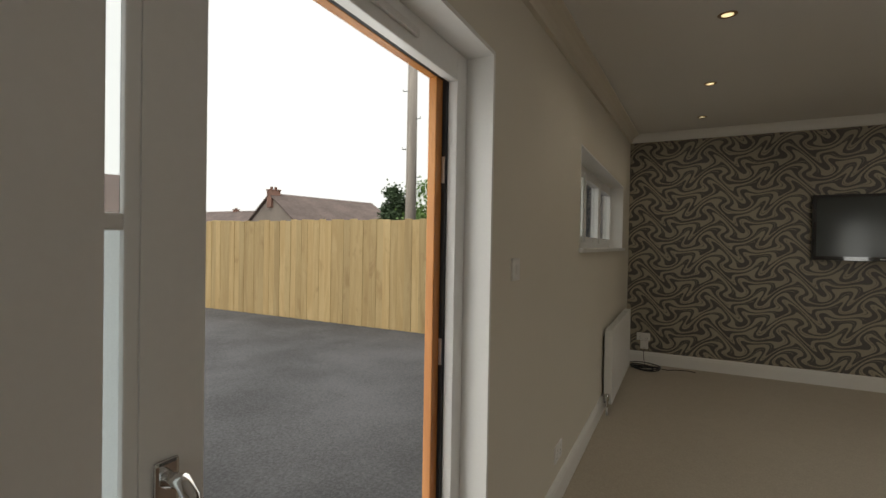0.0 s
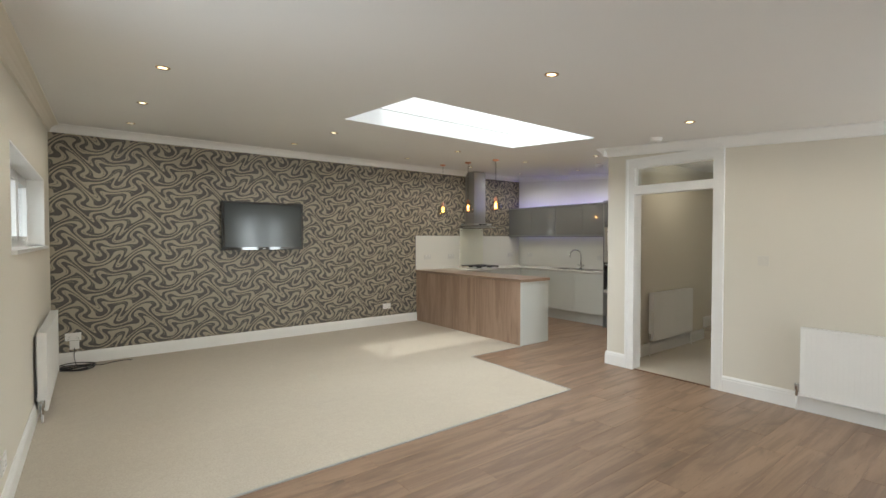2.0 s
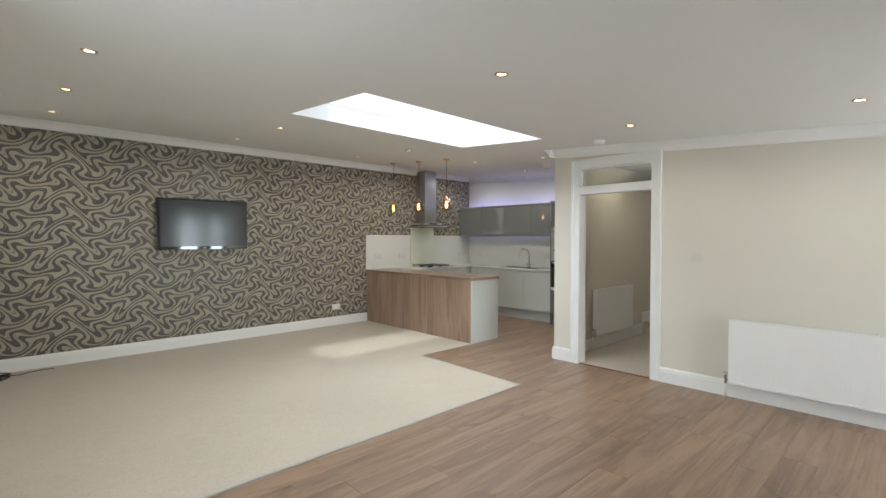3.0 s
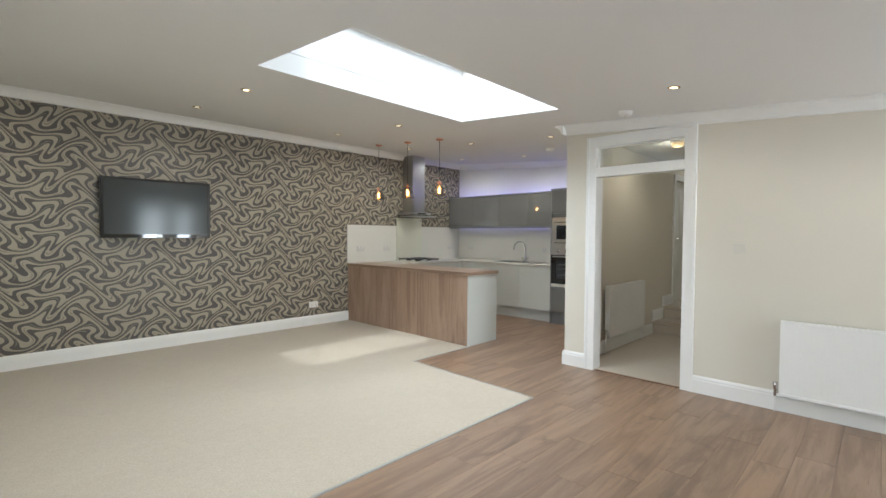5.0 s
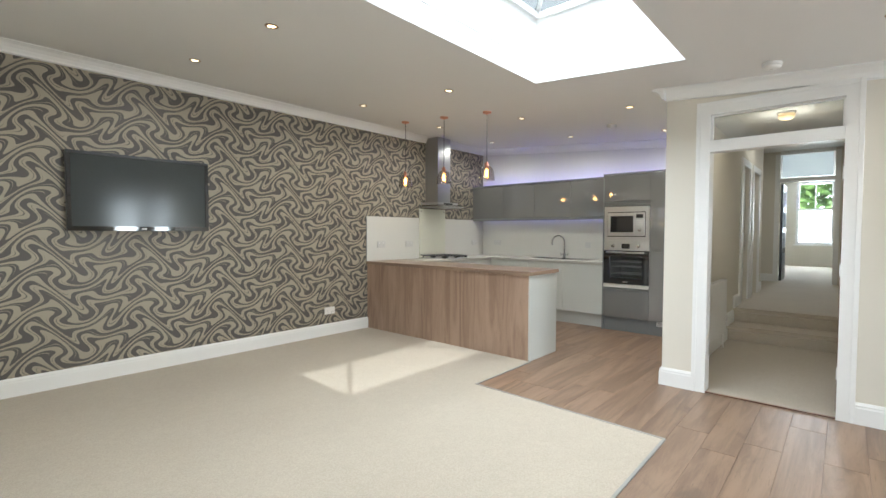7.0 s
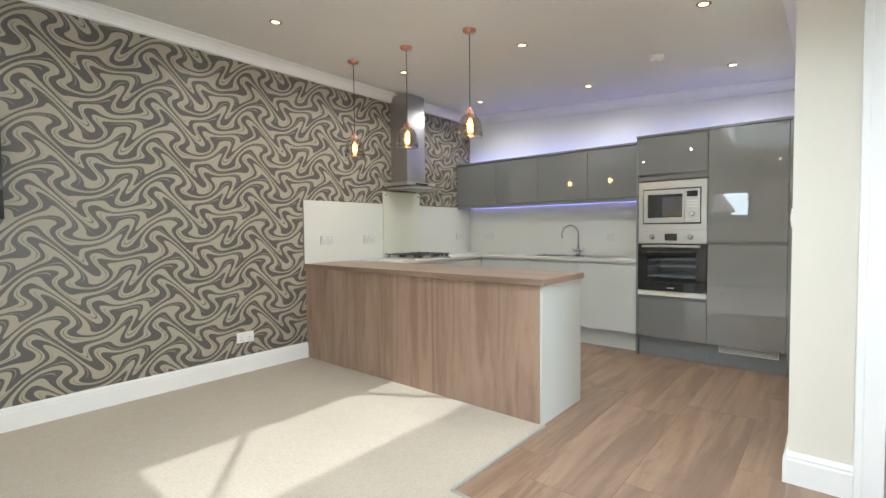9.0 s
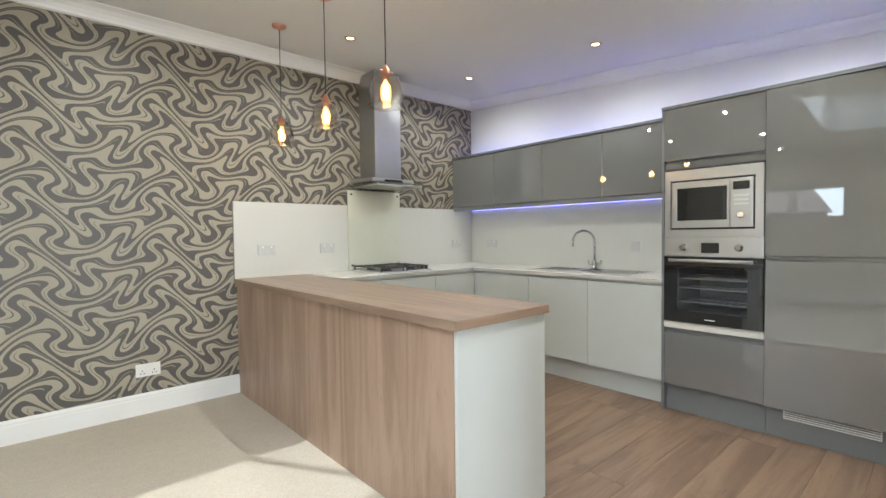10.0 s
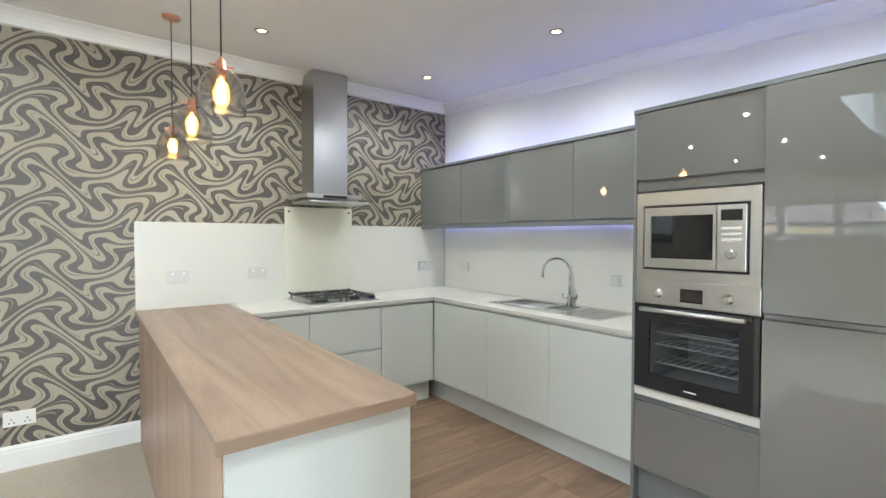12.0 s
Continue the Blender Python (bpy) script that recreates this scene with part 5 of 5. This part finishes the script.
rad_west = radiator((0.0, 6.2, 0.085), -90, 1.5, 0.63, "white panel radiator under the long window")
west_things = [rad_west, switch_west, socket_west]
radiator((XR, -0.55, 0.14), 90, 1.62, 0.58, "long white panel radiator on the cream wall")
radiator((7.02, YH1, 0.19), 180, 1.06, 0.6, "white panel radiator in the hall")

# the west wall stands slightly out of square with the rest
for ob in [o for o in scene.objects if o.parent is None and o.name.split(".")[0] in ("wall_west", "cornice_west", "baseboard_west", "window_1", "door_1")] + west_things:
    ob.matrix_basis = pose(0, 0, 0, 0, 0, -0.44) @ ob.matrix_basis

# ---- cables by the corner ----
cab = thing("cable_coil", (0.27, 6.42, 0.004), "loose black cables coiled on the carpet", "cable")
rng = random.Random(9)
for k in range(5):
    pts = []
    cx, cy, r0 = 0.26 + rng.uniform(-0.04, 0.04), 6.42 + rng.uniform(-0.04, 0.03), 0.12 + rng.uniform(-0.04, 0.04)
    for j in range(26):
        a = j * 0.26 + k
        pts.append((cx + r0 * 1.25 * math.cos(a), cy + r0 * 0.7 * math.sin(a), 0.012 + 0.011 * k + 0.008 * math.sin(a * 2 + k)))
    part("loop", tube(bmesh.new(), pts, 0.006, 6), M_BLACK, cab)
part("lead", tube(bmesh.new(), [(0.33, 6.44, 0.02), (0.42, 6.50, 0.012), (0.52, 6.47, 0.010), (0.60, 6.53, 0.010), (0.72, 6.56, 0.010), (0.80, 6.53, 0.010)], 0.0045, 6), M_BLACK, cab)
part("lead", tube(bmesh.new(), [(0.255, YW - 0.02, 0.20), (0.25, 6.66, 0.10), (0.27, 6.60, 0.02), (0.30, 6.52, 0.012), (0.28, 6.46, 0.02)], 0.004, 6), M_BLACK, cab)
part("plug", solid((0.13, 0.20, 6.40, 6.45, 0.006, 0.045), bev=0.008), M_BLACK, cab)


# ---- ceiling fittings ----
def downlight(at_x, at_y):
    t = thing("downlight", (at_x, at_y, zc(at_y)), "recessed ceiling spotlight with steel rim, lit warm", "downlight", "ceiling spotlights")
    t.matrix_basis = pose(at_x, at_y, zc(at_y), math.degrees(math.atan(0.068)), 0, 0)
    part("rim", lathe(bmesh.new(), [(0.043, 0.004), (0.043, -0.003), (0.038, -0.006), (0.030, -0.005), (0.026, -0.002)], n=24, cap=False), M_RIM, t, "", True)
    part("lamp", lathe(bmesh.new(), [(0.026, -0.0025), (0.026, -0.002)], n=20), M_SPOT, t, "glowing warm lamp", True)
    return t


first = downlight(2.55, 1.60)
SPOTS = [(4.32, 0.15), (4.32, 1.62), (0.78, 3.2), (0.78, 4.53), (0.78, 5.86), (2.55, 4.60), (2.56, 5.85), (4.32, 4.61), (4.33, 5.87), (5.68, 3.42), (5.68, 4.655), (5.69, 5.94), (7.01, 3.46), (7.015, 4.69), (7.02, 6.01)]
tilt = math.degrees(math.atan(0.068))
for a, b in SPOTS:
    copy_thing(first, pose(a, b, zc(b), tilt, 0, 0))
for hx in (9.2, 11.0):
    copy_thing(first, pose(hx, 2.35, HZ2, 0, 0, 0))
for a, b in [(2.55, 1.60)] + SPOTS:
    sd = bpy.data.lights.new("spot", "SPOT")
    sd.energy, sd.spot_size, sd.spot_blend, sd.shadow_soft_size, sd.color = (22.0 if a > 5.3 else 16.0), radians(172), 0.7, 0.016, (1.0, 0.90, 0.76)
    so = new("downlight_beam", sd)
    so.location = (a, b, zc(b) - 0.012)
hs = bpy.data.lights.new("spot", "POINT")
hs.energy, hs.shadow_soft_size, hs.color = 7.0, 0.08, (1.0, 0.86, 0.66)
HLX, HLY, HLZ = 6.43, 2.23, 2.45
hb = bpy.data.lights.new("spot", "SPOT")
hb.energy, hb.spot_size, hb.spot_blend, hb.shadow_soft_size, hb.color = 16.0, radians(172), 0.7, 0.016, (1.0, 0.90, 0.76)
for hx in (9.2, 11.0):
    new("downlight_beam", hb).location = (hx, 2.35, HZ2 - 0.012)
new("hall_lamp_light", hs).location = (HLX, HLY, HLZ - 0.22)
hl = thing("hall_lamp", (HLX, HLY, HLZ), "small dim warm dome lamp on the hall ceiling", "ceiling lamp")
part("rose", lathe(bmesh.new(), [(0.075, 0), (0.075, -0.016), (0.06, -0.02)], (HLX, HLY, HLZ), 20), M_PLASTIC, hl)
part("globe", lathe(bmesh.new(), [(0.068, -0.018), (0.066, -0.04), (0.05, -0.062), (0.01, -0.074)], (HLX, HLY, HLZ), 20), M_GLOBE, hl)


def alarm(x, y, z, slope, label, r=0.055):
    t = thing("smoke_alarm", (x, y, z), label, "smoke alarm")
    t.matrix_basis = pose(x, y, z, slope, 0, 0)
    part("base", lathe(bmesh.new(), [(r, 0.004), (r, -0.012), (r * 0.93, -0.016)], n=28), M_PLASTIC, t, "", True)
    part("cover", lathe(bmesh.new(), [(r * 0.93, -0.016), (r * 0.9, -0.03), (r * 0.7, -0.038), (r * 0.2, -0.04)], n=28), M_PLASTIC, t, "", True)
    part("test_button", lathe(bmesh.new(), [(r * 0.18, -0.039), (r * 0.16, -0.043)], n=14), M_EDGE, t, "", True)


alarm(4.87, 2.19, zc(2.19), tilt, "white smoke alarm on the ceiling near the doorway", 0.06)
alarm(6.47, 3.9, zc(3.9), tilt, "white heat alarm on the kitchen ceiling", 0.055)
alarm(10.6, 2.4, HZ2, 0, "small dark alarm on the hall ceiling", 0.05)


# ---- pendants over the breakfast bar ----
def pendant(x, y):
    z = zc(y)
    t = thing("pendant_lamp", (x, y, z), "copper pendant lamp with smoked glass shade and glowing filament bulb", "pendant lamp", "pendants over the bar")
    t.matrix_basis = pose(x, y, z)
    drop = z - 2.085
    part("ceiling_rose", lathe(bmesh.new(), [(0.048, 0.006), (0.05, -0.004), (0.046, -0.018), (0.012, -0.022), (0.006, -0.034)], n=24), M_COPPER, t, "", True)
    part("cord", tube(bmesh.new(), [(0, 0, -0.03), (0, 0, -drop)], 0.003, 8), M_BLACK, t, "", True)
    s = part("socket", lathe(bmesh.new(), [(0.006, 0.012), (0.013, 0.0), (0.019, -0.008), (0.019, -0.03), (0.026, -0.034), (0.026, -0.04), (0.017, -0.046), (0.017, -0.062)], (0, 0, -drop), 20), M_COPPER, t, "copper lamp holder", True)
    for a in (0.0, math.pi):
        part("wing_screw", tube(bmesh.new(), [(0.018 * math.cos(a), 0.018 * math.sin(a), -drop - 0.02), (0.042 * math.cos(a), 0.042 * math.sin(a), -drop - 0.02)], 0.005, 8), M_COPPER, s, "", True)
    out = [(0.022, -0.036), (0.038, -0.041), (0.058, -0.056), (0.074, -0.085), (0.084, -0.125), (0.088, -0.165), (0.087, -0.198)]
    bm = lathe(bmesh.new(), out + [(r - 0.003, h) for r, h in out[::-1]], (0, 0, -drop), 32, cap=False)
    part("shade", bm, M_SHADE, t, "smoked clear glass dome", True)
    b = part("bulb", lathe(bmesh.new(), [(0.014, -0.06), (0.018, -0.072), (0.031, -0.095), (0.037, -0.125), (0.034, -0.155), (0.018, -0.178), (0.003, -0.184)], (0, 0, -drop), 20), M_BULB, t, "", True)
    bm = bmesh.new()
    for k in range(7):
        a, c = k * math.pi / 3.5, (k + 0.5) * math.pi / 3.5
        tube(bm, [(0.009 * math.cos(a), 0.009 * math.sin(a), -drop - 0.082), (0.0145 * math.cos(a), 0.0145 * math.sin(a), -drop - 0.158), (0.0145 * math.cos(c), 0.0145 * math.sin(c), -drop - 0.160), (0.010 * math.cos(c), 0.010 * math.sin(c), -drop - 0.084)], 0.0013, 5)
    tube(bm, [(0, 0, -drop - 0.062), (0, 0, -drop - 0.12)], 0.0025, 6)
    part("filament", bm, M_FILAMENT, b, "", True)
    return t


for y in (4.81, 5.44, 6.10):
    pendant(5.212, y)
    pd = bpy.data.lights.new("bulb", "POINT")
    pd.energy, pd.shadow_soft_size, pd.color = 1.1, 0.03, (1.0, 0.66, 0.33)
    new("pendant_glow", pd).location = (5.212, y, 1.965)

# ---- floor coverings ----
CX, CY0, CY1, IX = 4.10, 2.615, 4.15, 5.062
bm = bmesh.new()
prism(bm, [(0, CY0), (CX, CY0), (CX + 0.06, CY1), (IX + 0.02, CY1), (IX + 0.02, YW), (0, YW)], 2, -0.011, 0.004)
structure("carpet", bm, M_CARPET, "beige short-pile fitted carpet", "carpet")
bm = bmesh.new()
for a, b in (((0, CY0), (CX, CY0)), ((CX, CY0), (CX + 0.06, CY1)), ((CX + 0.06, CY1), (IX, CY1))):
    d = (Vector(b) - Vector(a)).normalized() * 0.009
    n = Vector((-d.y, d.x))
    prism(bm, [tuple(Vector(a) - n), tuple(Vector(b) - n), tuple(Vector(b) + n), tuple(Vector(a) + n)], 2, 0.0, 0.0065)
structure("threshold_trim", bm, M_CARPETTRIM, "thin metal trim between carpet and boards", "trim")

wood_floor = structure("wood_floor", solid((-0.03, XR, YB, CY0, -0.0118, -0.008), (CX, XR, CY0, YP, -0.0118, -0.008), (CX, XK, YP, CY1, -0.0118, -0.008), (IX, XK, CY1, YW, -0.0118, -0.008)),
                       M_BLACK, "brown oak laminate floor with long boards", "floor")
PLANKS = {}


def plank_mesh(w, h):
    key = (round(w, 3), round(h, 3))
    if key not in PLANKS:
        bm = bmesh.new()
        e = 0.0016
        loops = []
        for o, z in ((0, -0.008), (0, -0.0018), (e, 0.0)):
            loops.append([bm.verts.new((x, y, z)) for x, y in ((o, o), (w - o, o), (w - o, h - o), (o, h - o))])
        for a, b in zip(loops, loops[1:]):
            for k in range(4):
                bm.faces.new((a[k], a[(k + 1) % 4], b[(k + 1) % 4], b[k]))
        bm.faces.new(loops[-1])
        me = bpy.data.meshes.new("plank")
        bm.to_mesh(me)
        bm.free()
        me.materials.append(M_PLANK)
        PLANKS[key] = me
    return PLANKS[key]


rng = random.Random(5)
for y0, y1, xa, xb in ((YB, CY0, 0.0, XR), (CY0, YP, CX + 0.012, XR), (YP, CY1, CX + 0.035, XK), (CY1, YW, IX, XK)):
    rows = max(1, round((y1 - y0) / 0.192))
    h = (y1 - y0) / rows
    for r in range(rows):
        x = xa
        first = rng.choice((0.35, 0.6, 0.85, 1.1, 1.26))
        while x < xb - 1e-4:
            w = min(first if x == xa else 1.26, xb - x)
            if xb - x - w < 0.12:
                w = xb - x
            ob = new("plank", plank_mesh(w, h))
            ob.location = (x, y0 + r * h, 0)
            ob.parent = wood_floor
            x += w
